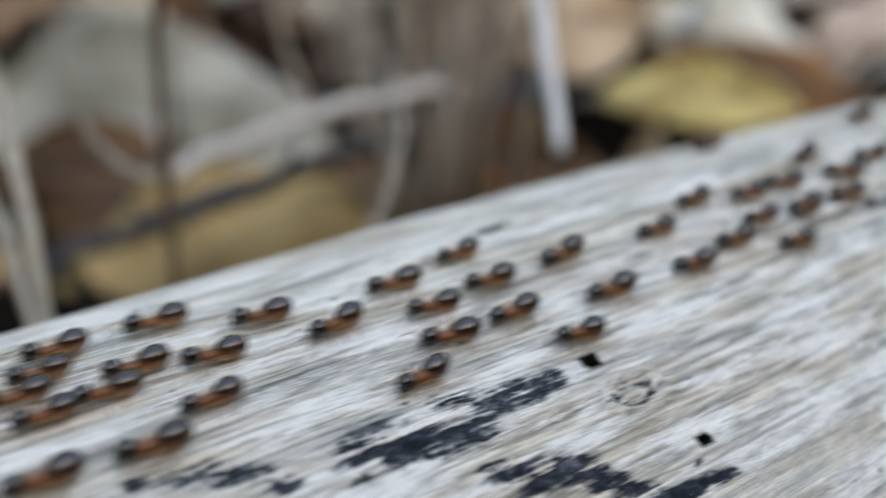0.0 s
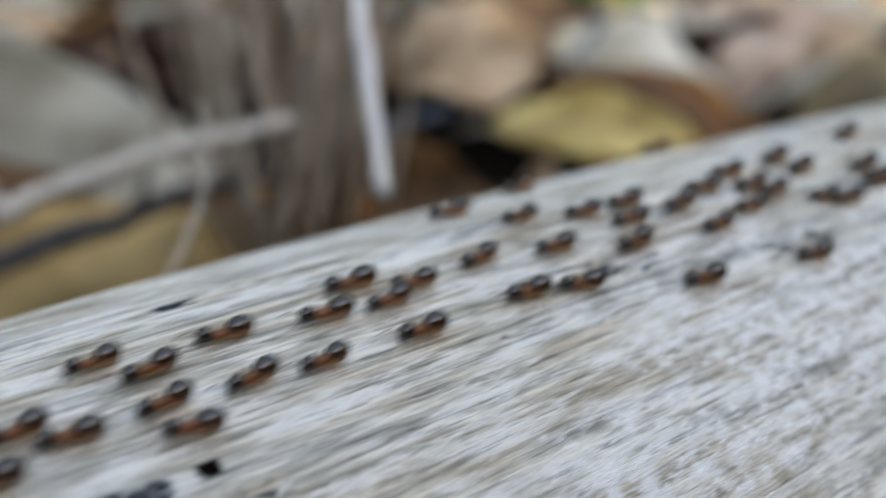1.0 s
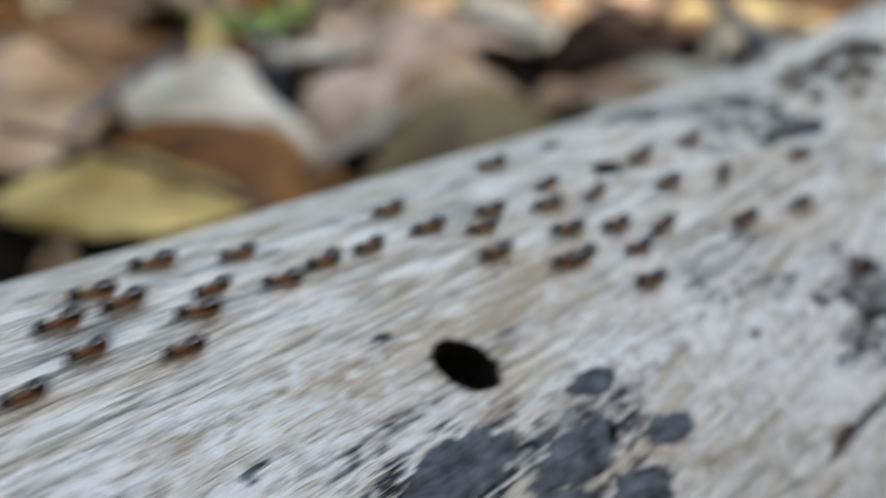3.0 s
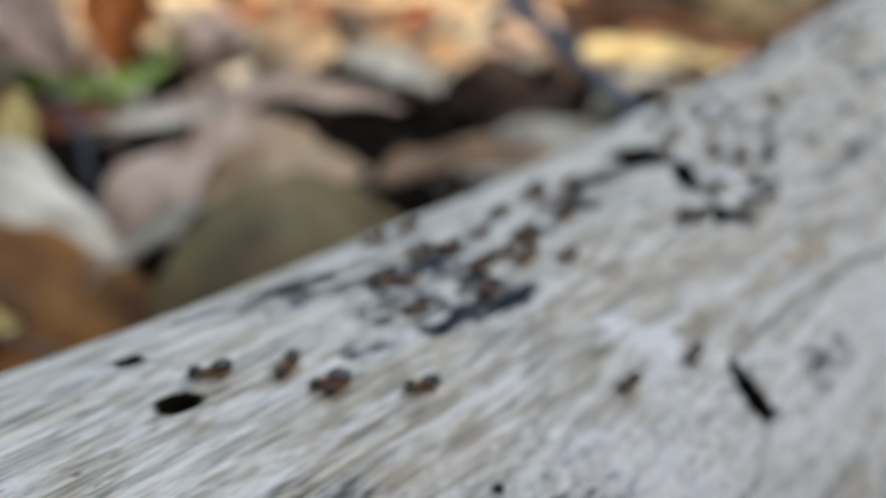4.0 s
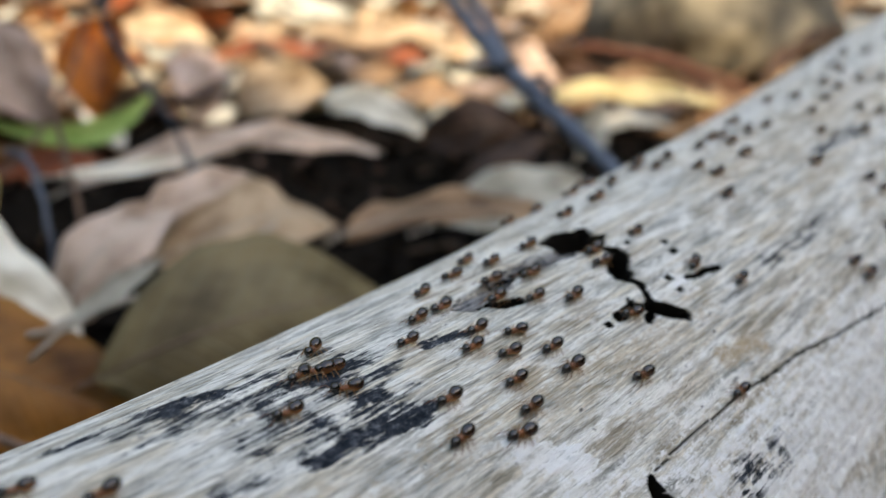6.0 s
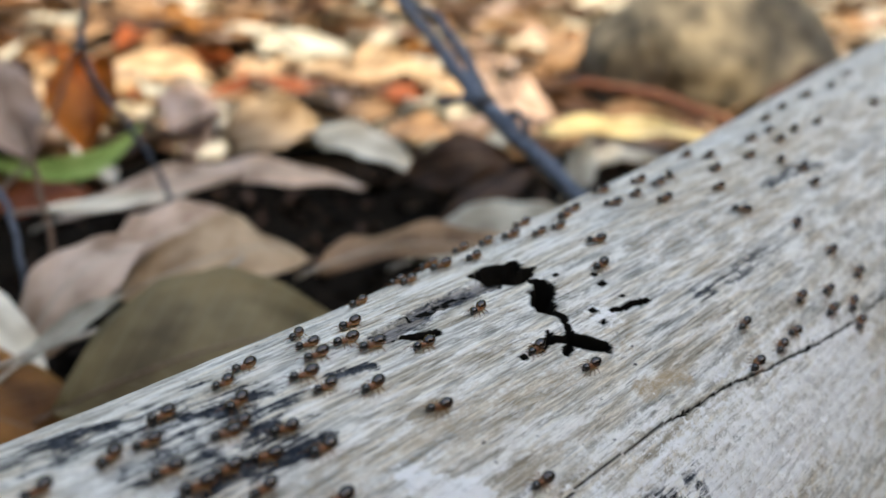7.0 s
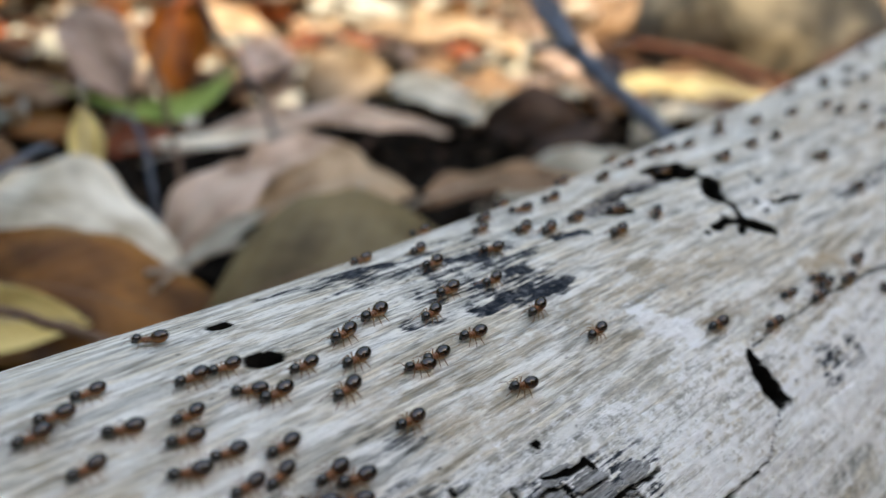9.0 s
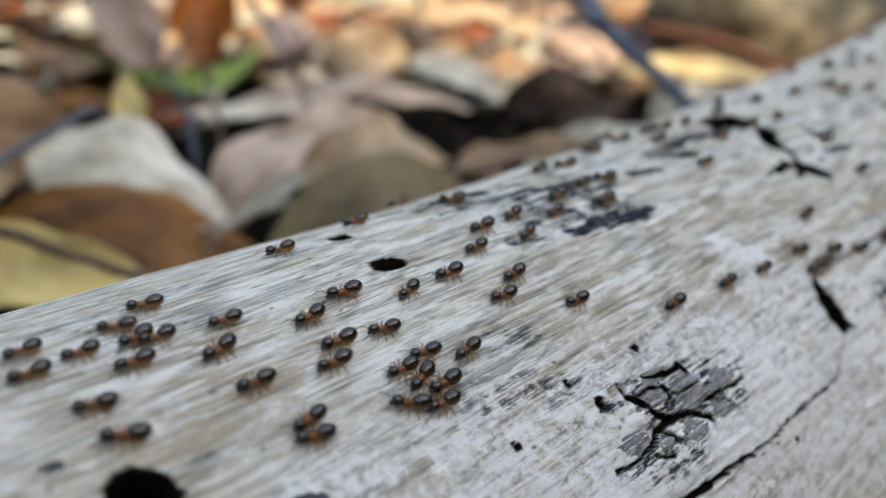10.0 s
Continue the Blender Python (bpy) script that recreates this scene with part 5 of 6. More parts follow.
def build_termite():
    mm = 0.001
    root = new("termite")
    root.empty_display_size = 0.001

    def sc(parts):
        return [(tuple(v * mm for v in c), tuple(v * mm for v in r), t) for c, r, t in parts]

    ab = ellipsoid(sc([((-1.06, 0, 0.84), (0.98, 0.71, 0.68), 10)]), 20, 12)
    for v in ab.verts:                       # plates of the abdomen
        v.co.z += 0.000025 * math.sin(v.co.x * 17000)
        v.co.y *= 1 + 0.03 * math.sin(v.co.x * 17000)
    part("abdomen", ab, BELLY, root, "black-plated abdomen with amber flanks")
    part("thorax", ellipsoid(sc([((-0.02, 0, 0.60), (0.38, 0.40, 0.36), 8), ((0.36, 0, 0.60), (0.37, 0.39, 0.34), -4), ((0.72, 0, 0.68), (0.32, 0.32, 0.28), -12)]), 10, 7), AMBER, root, "amber brown thorax")
    head = part("head", ellipsoid(sc([((1.24, 0, 0.84), (0.58, 0.55, 0.53), 24), ((1.66, 0, 0.50), (0.20, 0.24, 0.17), 38)]), 14, 9), SHELL, root, "glossy black head")
    for side in (1, -1):
        part("antenna", tube([tuple(v * mm for v in p) for p in ((1.66, side * 0.25, 0.68), (2.05, side * 0.60, 0.92), (2.45, side * 0.78, 0.75), (2.80, side * 0.85, 0.50))], [0.045 * mm, 0.04 * mm, 0.035 * mm, 0.03 * mm], 5), AMBER, head)
        for x0, x1, reach in ((0.66, 1.15, 1.10), (0.38, 0.25, 1.35), (0.12, -0.80, 1.45)):
            pts = ((x0, side * 0.30, 0.50), (x0 + (x1 - x0) * 0.5, side * reach * 0.6, 0.80), (x0 + (x1 - x0) * 0.85, side * reach * 0.88, 0.28), (x1, side * reach, 0.02))
            part("leg", tube([tuple(v * mm for v in p) for p in pts], [0.085 * mm, 0.07 * mm, 0.042 * mm, 0.025 * mm], 6), LIMB, root)
    return tagged(root, "dark termite with amber legs walking on weathered log", "termite", group="termites filing along the log")


TERMITE = build_termite()


def stand_on_log(u, a, du, ds):
    """The poses of termites that stand on the log at (u, a) and head along (du, ds)."""
    h = np.maximum(log_relief(u, a)[0], -0.0004 - 0.0012 * (a < 0))
    p = log_point(u, a, h)
    eu = log_point(u + 0.0006, a, h) - p
    ea = log_point(u, a + 0.8, h) - p
    eu /= np.linalg.norm(eu, axis=1, keepdims=True)
    ea /= np.linalg.norm(ea, axis=1, keepdims=True)
    x = eu * du[:, None] + ea * ds[:, None]
    x /= np.linalg.norm(x, axis=1, keepdims=True)
    z = np.cross(ea, eu)
    z -= x * (z * x).sum(1, keepdims=True)
    z /= np.linalg.norm(z, axis=1, keepdims=True)
    y = np.cross(z, x)
    out = []
    for k in range(len(u)):
        m = Matrix((x[k], y[k], z[k])).transposed().to_4x4()
        m.translation = p[k]
        out.append(LOG @ m)
    return out


def motions():
    """Each termite's trail: seconds, millimetres along the log, degrees round it."""
    trails = [
        [(0, 404.1, 1), (4.5, 300.6, 1), (5, 290.5, -0.5), (6.5, 296.3, 8.3), (7, 285.6, 19.2), (7.5, 274.4, 13.7), (8, 258.4, 12.1), (8.5, 247.1, -0), (9, 247.6, -1.4), (9.5, 247.5, -1.2), (10, 246.6, 0.1)],
        [(0, 408.6, 10.7), (5, 293.6, 10.7), (6.5, 291.9, 11.4), (7, 280.9, 15), (7.5, 270.1, 15.7), (8, 260.4, 14.8), (8.5, 248.6, 19.7), (9, 235.8, 16.6), (9.5, 226.2, 16.2), (10, 219.9, 17)],
        [(0, 476.4, 50.3), (5, 361.4, 50.3), (6.5, 329.8, 45.6), (7, 316.4, 43.6), (7.5, 305.4, 41.5), (8, 296.4, 42.3), (8.5, 285.7, 40.4), (9, 275.8, 35), (9.5, 271.1, 30.3), (10, 260.5, 27.3)],
        [(0, 413.5, 0.3), (4.5, 310, 0.3), (5, 295.4, 2.3), (6.5, 291.6, 6), (7, 281.8, 19.7), (7.5, 270.1, 23.4), (8, 259.8, 25.6), (8.5, 250.3, 26.5), (9, 237.3, 26.6), (10, 214.3, 26.6)],
        [(0, 454.1, 3.1), (6.5, 304.6, 3.1), (7, 294.4, 7.3), (7.5, 285.5, 8.3), (8, 274.5, 14.6), (8.5, 263.3, 19.4), (9, 250.5, 20.5), (9.5, 236.9, 20.2), (10, 227.4, 19.4)],
        [(0, 448.4, 15.4), (6.5, 298.9, 15.4), (7, 289.3, 13.1), (7.5, 278, 10.9), (8, 267.2, 14.4), (8.5, 256.4, 13.4), (9, 249, 12.6), (9.5, 235.4, 12.6), (10, 223.9, 13.6)],
        [(0, 465.2, -6), (6.5, 315.7, -6), (7, 302.2, -3.5), (7.5, 298.9, 8.9), (8, 289.5, 20.8), (8.5, 281, 23.4), (9, 269.4, 25.1), (9.5, 259, 29.7), (10, 245.1, 31.2)],
        [(0, 466.4, 1.8), (6.5, 316.9, 1.8), (7, 315.1, 2.5), (7.5, 307.4, 2.3), (8, 298, 5.8), (8.5, 290.2, 9.4), (9, 280.7, 13.9), (9.5, 268.7, 18.1), (10, 257.6, 19.9)],
        [(0, 461.2, 7.8), (6.5, 311.7, 7.8), (7, 304.3, 7.4), (7.5, 290.8, 4.3), (8, 279.8, 17), (8.5, 268.7, 21.6), (9, 256.9, 24.4), (9.5, 249.2, 24.1), (10, 238.1, 24.8)],
        [(0, 471.1, 6.1), (6.5, 321.6, 6.1), (7, 309.3, 3.3), (7.5, 299.4, 2.3), (8, 291.5, 3.7), (8.5, 275.8, 12.1), (9, 263.3, 14.7), (9.5, 246.1, 29.6), (10, 235.6, 27.7)],
        [(0, 497.5, -7.4), (6.5, 348, -7.4), (7, 340.3, -12.4), (7.5, 325.4, -3.4), (8, 316.7, 0.1), (8.5, 301.9, 9.1), (9, 295.5, 7), (9.5, 288.9, 6.9), (10, 276.9, 11.4)],
        [(0, 484.7, 9.1), (6.5, 335.2, 9.1), (7, 316.1, 7.2), (7.5, 304.3, 7.9), (8, 292.8, 12.2), (8.5, 280.2, 10.4), (9, 269.2, 12.9), (9.5, 256.7, 17.5), (10, 244.5, 16.5)],
        [(0, 532.6, 2.9), (6.5, 383.1, 2.9), (7, 372.7, -3.2), (7.5, 358.4, -2.9), (8, 344.3, -0.2), (8.5, 319.6, -1.2), (9, 301.4, -1.9), (9.5, 293.9, 10.7), (10, 282.7, 14.5)],
        [(0, 530, 45.3), (6.5, 380.5, 45.3), (7, 373.3, 43.5), (7.5, 363.9, 45.7), (8, 357.7, 46.7), (8.5, 345, 42.2), (9, 332.2, 43.5), (9.5, 320, 42.6), (10, 305.5, 41.4)],
        [(0, 532, 49.5), (6.5, 382.5, 49.5), (7, 368.9, 50.8), (7.5, 356.5, 48), (8, 344, 46.8), (8.5, 330.3, 43.4), (9, 312.9, 41.2), (9.5, 297.6, 40.5), (10, 283.5, 39.8)],
        [(0, 540.3, 52.8), (6.5, 390.8, 52.8), (7, 378.6, 51.7), (7.5, 365, 51.1), (8, 351.6, 49.7), (8.5, 340.9, 49.2), (9, 324, 46.3), (9.5, 310.8, 44.2), (10, 296, 40.5)],
        [(0, 548.9, 50.8), (6.5, 399.4, 50.8), (7, 385.1, 51.3), (7.5, 371.4, 50), (8, 364.3, 50.3), (8.5, 354, 50.7), (9, 342.3, 44.2), (9.5, 330.3, 42), (10, 316.9, 41.7)],
        [(0, 556.4, 55.3), (6.5, 406.9, 55.3), (7, 408.8, 56), (7.5, 392.2, 56.4), (8, 376.2, 52.9), (8.5, 367.7, 49.8), (9, 357, 46.2), (9.5, 342.3, 41.6), (10, 326.4, 36.3)],
        [(0, 560.4, 50.3), (6.5, 410.9, 50.3), (7, 400.2, 53.5), (7.5, 383.4, 50.5), (8, 369.7, 48.5), (8.5, 355.9, 47.4), (9, 339.1, 47.2), (9.5, 328.2, 46.8), (10, 316.5, 45.9)],
        [(0, 416.7, -2.2), (5, 301.7, -2.2), (6.5, 294.5, -1.2), (7.5, 261.7, 16.8), (8, 249.6, 19.3), (8.5, 237.3, 17.6), (9, 229, 12.6), (9.5, 217.7, 12.7), (10, 206.2, 12.7)],
        [(0, 449.5, 3.1), (6.5, 300, 3.1), (7, 287, 2.6), (7.5, 267.9, 16.1), (8, 256.5, 17.9), (8.5, 243.5, 17.8), (9, 230.4, 20.6), (9.5, 215.6, 18.3), (10, 204.1, 18.3)],
        [(0, 472.6, -4.1), (6.5, 323.1, -4.1), (7, 311.4, -1.7), (7.5, 301.3, -4.5), (8, 304, -1.1), (9, 287.6, 15.4), (9.5, 276, 12.9), (10, 265.1, 16.6)],
        [(0, 505.9, -22.3), (6.5, 356.4, -22.3), (7, 341.6, -17.2), (7.5, 329.9, -15.5), (8, 316.3, -9.8), (8.5, 301.7, -5.2), (9, 289.4, -2.9), (10, 273.8, 17.6)],
        [(0, 507.9, -7.2), (6.5, 358.4, -7.2), (7.5, 338.3, -17.5), (8, 326.7, -10.6), (8.5, 313.5, -8.2), (9, 314.4, -5.6), (9.5, 303.7, -20.3), (10, 301.2, -19.2)],
        [(0, 518.6, -10.9), (6.5, 369.1, -10.9), (7, 353.3, -8.5), (7.5, 340.1, -6.9), (8, 329.2, -3.7), (8.5, 319.6, -6.2), (9, 308.2, -8.6), (10, 299.1, -4.6)],
        [(0, 530.1, -12.2), (6.5, 380.6, -12.2), (7, 366.7, -11), (7.5, 345.5, -14.6), (8, 333.5, -12.4), (9, 305.5, 3.8), (9.5, 298.3, 3.3), (10, 287.8, 10.1)],
        [(0, 529.4, -6.1), (6.5, 379.9, -6.1), (7, 368.4, -4.7), (7.5, 344.9, -0.5), (8.5, 328.1, 14.6), (9, 327.2, 15.3), (9.5, 326.5, 15.8), (10, 321.7, 15.2)],
        [(0, 451.3, 19.8), (7, 290.3, 19.8), (7.5, 277.3, 18.2), (8, 263.9, 20.4), (8.5, 251.4, 21.8), (9, 239.5, 21.8), (9.5, 226.4, 20.6), (10, 214.1, 21.3)],
        [(0, 465.2, 12.2), (7, 304.2, 12.2), (7.5, 291.4, 11.5), (8, 278.1, 9.6), (8.5, 266.5, 12.2), (9, 255.8, 17.7), (9.5, 244.1, 17.6), (10, 230.8, 14.6)],
        [(0, 481.2, -3.2), (7, 320.2, -3.2), (7.5, 319, -4.7), (8, 308.8, -4.7), (8.5, 297.3, -1.9), (9, 285.4, 5.2), (9.5, 280.1, 5.9), (10, 276.3, -1.1)],
        [(0, 495.8, 10.5), (7, 334.8, 10.5), (7.5, 333.1, 13), (8, 332.9, 13.1), (8.5, 320.8, 7.1), (9, 315.2, 6.7), (9.5, 304.3, 8.2), (10, 296, 8.2)],
        [(0, 576, 43.8), (7, 415, 43.8), (7.5, 399.3, 50.7), (8, 385.1, 50.3), (8.5, 373.4, 50), (9, 359.2, 54.4), (9.5, 347.6, 49.5), (10, 332.6, 47.6)],
        [(0, 413, 8.2), (5, 298, 8.2), (6.5, 277.8, 11.5), (7.5, 256.3, 11.7), (9, 232.1, 10.1), (9.5, 223.1, 12.2), (10, 212, 12.9)],
        [(0, 423.6, -0.2), (5, 308.6, -0.2), (6.5, 281.8, 6.1), (7.5, 258.1, 10.8), (8.5, 247.1, 30.7), (9, 244, 31.9), (9.5, 240.5, 33.6), (10, 229, 33.6)],
        [(0, 457.8, -5.1), (6.5, 308.3, -5.1), (7, 296.8, 0.2), (8.5, 256.7, 19.8), (9, 241.6, 18.4), (9.5, 230.1, 13.9), (10, 217.1, 11.9)],
        [(0, 472.4, -10.2), (6.5, 322.9, -10.2), (7, 313.9, -8.1), (8.5, 280.4, 16.1), (9, 275, 17.3), (9.5, 263, 20.1), (10, 250.9, 20.5)],
        [(0, 536.7, -7.5), (6.5, 387.2, -7.5), (7, 379.5, -6.9), (7.5, 368.8, -9.7), (8, 354.9, -5.9), (9.5, 284.2, 14.1), (10, 270, 12.3)],
        [(0, 563.1, 38.5), (6.5, 413.6, 38.5), (7, 403.5, 49.7), (7.5, 393.2, 47.4), (9, 350.3, 47.9), (9.5, 335.3, 43.2), (10, 325, 44.9)],
        [(0, 537, -16.3), (7, 376, -16.3), (7.5, 373.2, -19.2), (8, 362, -16.7), (8.5, 348.4, -23), (9, 336.9, -16.2), (10, 320.3, -12.1)],
        [(0, 482.1, 12.8), (7.5, 309.6, 12.8), (8, 297.1, 18.3), (8.5, 286.5, 22.8), (9, 276.1, 24.3), (9.5, 268.6, 26.1), (10, 249.9, 33.2)],
        [(0, 469.7, 16.4), (7.5, 297.2, 16.4), (8, 287.4, 15.9), (8.5, 272.4, 16.2), (9, 261.1, 20.3), (9.5, 250.5, 17.8), (10, 238.3, 19)],
        [(0, 455.8, 16.7), (7.5, 283.3, 16.7), (8, 270.7, 18.7), (8.5, 259.2, 15.6), (9, 248.7, 18.2), (9.5, 238.8, 8.3), (10, 226.8, 5.3)],
        [(0, 457, 22.9), (7.5, 284.5, 22.9), (8, 275.5, 27.8), (8.5, 268.8, 30.5), (9, 260, 32.4), (9.5, 252.3, 32.3), (10, 241.4, 32.1)],
        [(0, 447.8, 24.5), (7.5, 275.3, 24.5), (8, 266.4, 26.2), (8.5, 255.2, 26.6), (9, 241.6, 26.2), (9.5, 231.9, 22.9), (10, 222.2, 8.6)],
        [(0, 527, -26), (7, 366, -26), (8, 350.9, -8.7), (9, 322.8, -6.1), (9.5, 314.7, -1.6), (10, 304, -3.1)],
        [(0, 579.4, 51.8), (7, 418.4, 51.8), (7.5, 409.2, 51.5), (8, 396.1, 47.6), (8.5, 383.3, 52.9), (9.5, 354.2, 48.6), (10, 342.7, 48.6)],
        [(0, 438.1, 21.7), (7.5, 265.6, 21.7), (8, 254.5, 24.4), (8.5, 246.4, 23.8), (9, 246.3, 28.5), (9.5, 239, 26.2), (10, 227.5, 26.2)],
        [(0, 143.6, -1.8), (0.5, 134.1, -1.8), (1, 123, -4.9), (1.5, 107.7, -6.9), (10, -87.8, -6.9)],
        [(0, 502, -27.8), (6.5, 352.5, -27.8), (7, 330.5, -14.5), (7.5, 318.1, -12.4), (8, 306.9, -16), (10, 260.9, -4)],
        [(0, 514.8, -19.8), (6.5, 365.3, -19.8), (7, 354.8, -23.7), (7.5, 347.2, -21.4), (8, 328.5, -23.1), (10, 282.5, -23.1)],
        [(0, 521.6, -19.3), (6.5, 372.1, -19.3), (7, 362.9, -14.5), (7.5, 354.4, -14.2), (8, 344, -17.6), (10, 298, -17.6)],
        [(0, 546.8, -4.9), (6.5, 397.3, -4.9), (7, 383.7, -7.9), (7.5, 376.1, -6.5), (8, 361.7, -6.7), (10, 315.7, -6.7)],
        [(0, 555, -6.2), (6.5, 405.5, -6.2), (7, 399, -11.5), (7.5, 385.1, -8.2), (8, 372.2, -8.3), (10, 326.2, -8.3)],
        [(0, 552.4, 0.9), (6.5, 402.9, 0.9), (7, 389.5, -1.2), (7.5, 381.5, -16.4), (8, 380.1, -19.5), (10, 334.1, -19.5)],
        [(0, 563, 0.2), (6.5, 413.5, 0.2), (7, 412.7, -1), (7.5, 402.4, 2.4), (8, 389, -3.8), (10, 343, -3.8)],
        [(0, 568.7, 2.6), (6.5, 419.2, 2.6), (7, 406.6, -0.3), (7.5, 391.3, -2.7), (8, 380.4, -7.7), (10, 334.4, -7.7)],
        [(0, 597.8, -2.4), (6.5, 448.3, -2.4), (7, 432.5, -1.1), (7.5, 422.5, -0.7), (8, 412.4, 0.3), (10, 366.4, 0.3)],
        [(0, 585, 8.1), (6.5, 435.5, 8.1), (7, 423, 5.9), (7.5, 414.9, 2.6), (8, 400.3, -2.7), (10, 354.3, -2.7)],
        [(0, 598.4, 6.8), (6.5, 448.9, 6.8), (7, 437, 8.3), (7.5, 424.7, 5.7), (8, 423.5, 4.5), (10, 377.5, 4.5)],
        [(0, 613.6, -0.1), (6.5, 464.1, -0.1), (7, 451.1, 1.8), (7.5, 442.5, 9), (8, 435.7, 8), (10, 389.7, 8)],
        [(0, 626.7, 0.5), (6.5, 477.2, 0.5), (7, 460.8, 2.3), (7.5, 458.9, 3.4), (8, 456.1, -1.3), (10, 410.1, -1.3)],
        [(0, 627.4, 13), (6.5, 477.9, 13), (7, 475.4, 11), (7.5, 467.3, 10.8), (8, 461.2, 3), (10, 415.2, 3)],
        [(0, 598.4, 17.1), (6.5, 448.9, 17.1), (7, 440.1, 16), (7.5, 416.2, 10.8), (8, 404, 10.4), (10, 358, 10.4)],
        [(0, 573.9, 15.6), (6.5, 424.4, 15.6), (7, 412, 13), (7.5, 404.7, 13.6), (8, 395.5, 8.7), (10, 349.5, 8.7)],
        [(0, 555.3, 22.1), (6.5, 405.8, 22.1), (7, 406.1, 22.6), (7.5, 404.8, 22.9), (8, 403.9, 22.4), (10, 357.9, 22.4)],
        [(0, 658.7, 13.8), (6.5, 509.2, 13.8), (7, 506.2, 17.6), (7.5, 482.3, 18.1), (8, 469.8, 4.9), (10, 423.8, 4.9)],
        [(0, 445.7, 29.5), (8, 261.7, 29.5), (8.5, 252.5, 31.3), (9, 240.6, 31.4), (9.5, 239.9, 35.7), (10, 228.4, 35.7)],
        [(0, 104.9, 10.3), (0.5, 92.6, 9.4), (1, 82, 12.5), (10, -125, 12.5)],
        [(0, 111.9, 6.9), (0.5, 100.1, 4.6), (1, 88, 6.7), (10, -119, 6.7)],
        [(0, 109.5, 15.3), (0.5, 98, 12.9), (1, 84.4, 14.8), (10, -122.6, 14.8)],
        [(0, 114.1, 13.5), (0.5, 102.4, 13.6), (1, 90.1, 14.7), (10, -116.9, 14.7)],
        [(0, 116.6, 9.2), (0.5, 103.2, 9), (1, 90.6, 10.4), (10, -116.4, 10.4)],
        [(0, 120.9, 9.2), (0.5, 108.7, 9), (1, 96.4, 8.4), (10, -110.6, 8.4)],
        [(0, 119.1, 14), (0.5, 107.3, 12.9), (1, 95.7, 15.3), (10, -111.3, 15.3)],
        [(0, 114.2, 18.2), (0.5, 102.7, 17.4), (1, 90.7, 18.1), (10, -116.3, 18.1)],
        [(0, 127.8, 10.6), (0.5, 116.8, 8.8), (1, 103.3, 10.5), (10, -103.7, 10.5)],
        [(0, 124.7, 14), (0.5, 112.8, 13.5), (1, 100.6, 16), (10, -106.4, 16)],
        [(0, 128.4, 4.8), (0.5, 119.6, 13.8), (1, 108.2, 11.2), (10, -98.8, 11.2)],
        [(0, 133.9, 8.6), (0.5, 123, 9.4), (1, 111.2, 9.7), (10, -95.8, 9.7)],
        [(0, 140.5, 7.2), (0.5, 129, 7.2), (1, 117.8, 9), (1.5, 104.6, 9.2), (10, -90.9, 9.2)],
        [(0, 148.5, 5.2), (0.5, 137, 5.2), (1, 126.3, 2.6), (1.5, 115.4, 0.8), (10, -80.1, 0.8)],
        [(0, 151, 7.7), (0.5, 139.5, 7.7), (1, 131.3, 5.8), (1.5, 119.2, 5.8), (10, -76.3, 5.8)],
        [(0, 145.5, 15.7), (0.5, 134, 15.7), (1, 122.7, 17.4), (1.5, 110.5, 15.4), (10, -85, 15.4)],
        [(0, 155.1, 13), (0.5, 143.6, 13), (1, 131, 14.1), (1.5, 116.7, 14.5), (10, -78.8, 14.5)],
        [(0, 157.6, 7.7), (0.5, 146.1, 7.7), (1, 133.7, 10), (1.5, 120.8, 9.3), (10, -74.7, 9.3)],
        [(0, 162.6, 9.9), (0.5, 151.1, 9.9), (1, 139.9, 10), (1.5, 127, 8.5), (10, -68.5, 8.5)],
        [(0, 173.7, 5.3), (1, 150.7, 5.3), (1.5, 139.4, 3.7), (2, 142, 7), (10, -42, 7)],
        [(0, 181.3, 5), (1, 158.3, 5), (1.5, 145.2, 5.1), (2, 133.2, 4.1), (10, -50.8, 4.1)],
        [(0, 181.6, 8.7), (1, 158.6, 8.7), (1.5, 145.5, 9), (2, 131.8, 9.5), (10, -52.2, 9.5)],
        [(0, 180.2, 17.1), (1, 157.2, 17.1), (1.5, 147.5, 15.9), (2, 140.1, 17.4), (10, -43.9, 17.4)],
        [(0, 195, 3.3), (1, 172, 3.3), (1.5, 156.7, 4.2), (2, 144, 1), (10, -40, 1)],
        [(0, 188.5, 11.9), (1, 165.5, 11.9), (1.5, 152.6, 9.4), (2, 140.5, 8.9), (10, -43.5, 8.9)],
        [(0, 187.3, 15.2), (1, 164.3, 15.2), (1.5, 150.6, 13.8), (2, 139.4, 13.3), (10, -44.6, 13.3)],
        [(0, 215.7, 5.3), (1.5, 181.2, 5.3), (2, 168.8, 5.5), (2.5, 158.5, 7.5), (10, -14, 7.5)],
        [(0, 205.2, 22.3), (1.5, 170.7, 22.3), (2, 169.8, 18.3), (2.5, 172.1, 21.9), (10, -0.4, 21.9)],
        [(0, 209.3, 24.2), (1.5, 174.8, 24.2), (2, 173.3, 23.3), (2.5, 167.4, 23.4), (10, -5.1, 23.4)],
        [(0, 214.3, 21), (1.5, 179.8, 21), (2, 169.3, 22.4), (2.5, 170, 21.4), (10, -2.5, 21.4)],
        [(0, 213.2, 14.6), (1.5, 178.7, 14.6), (2, 165.3, 17.2), (2.5, 154.9, 17.9), (10, -17.6, 17.9)],
        [(0, 218.7, 14.8), (1.5, 184.2, 14.8), (2, 170.8, 14.7), (2.5, 158.1, 12.1), (10, -14.4, 12.1)],
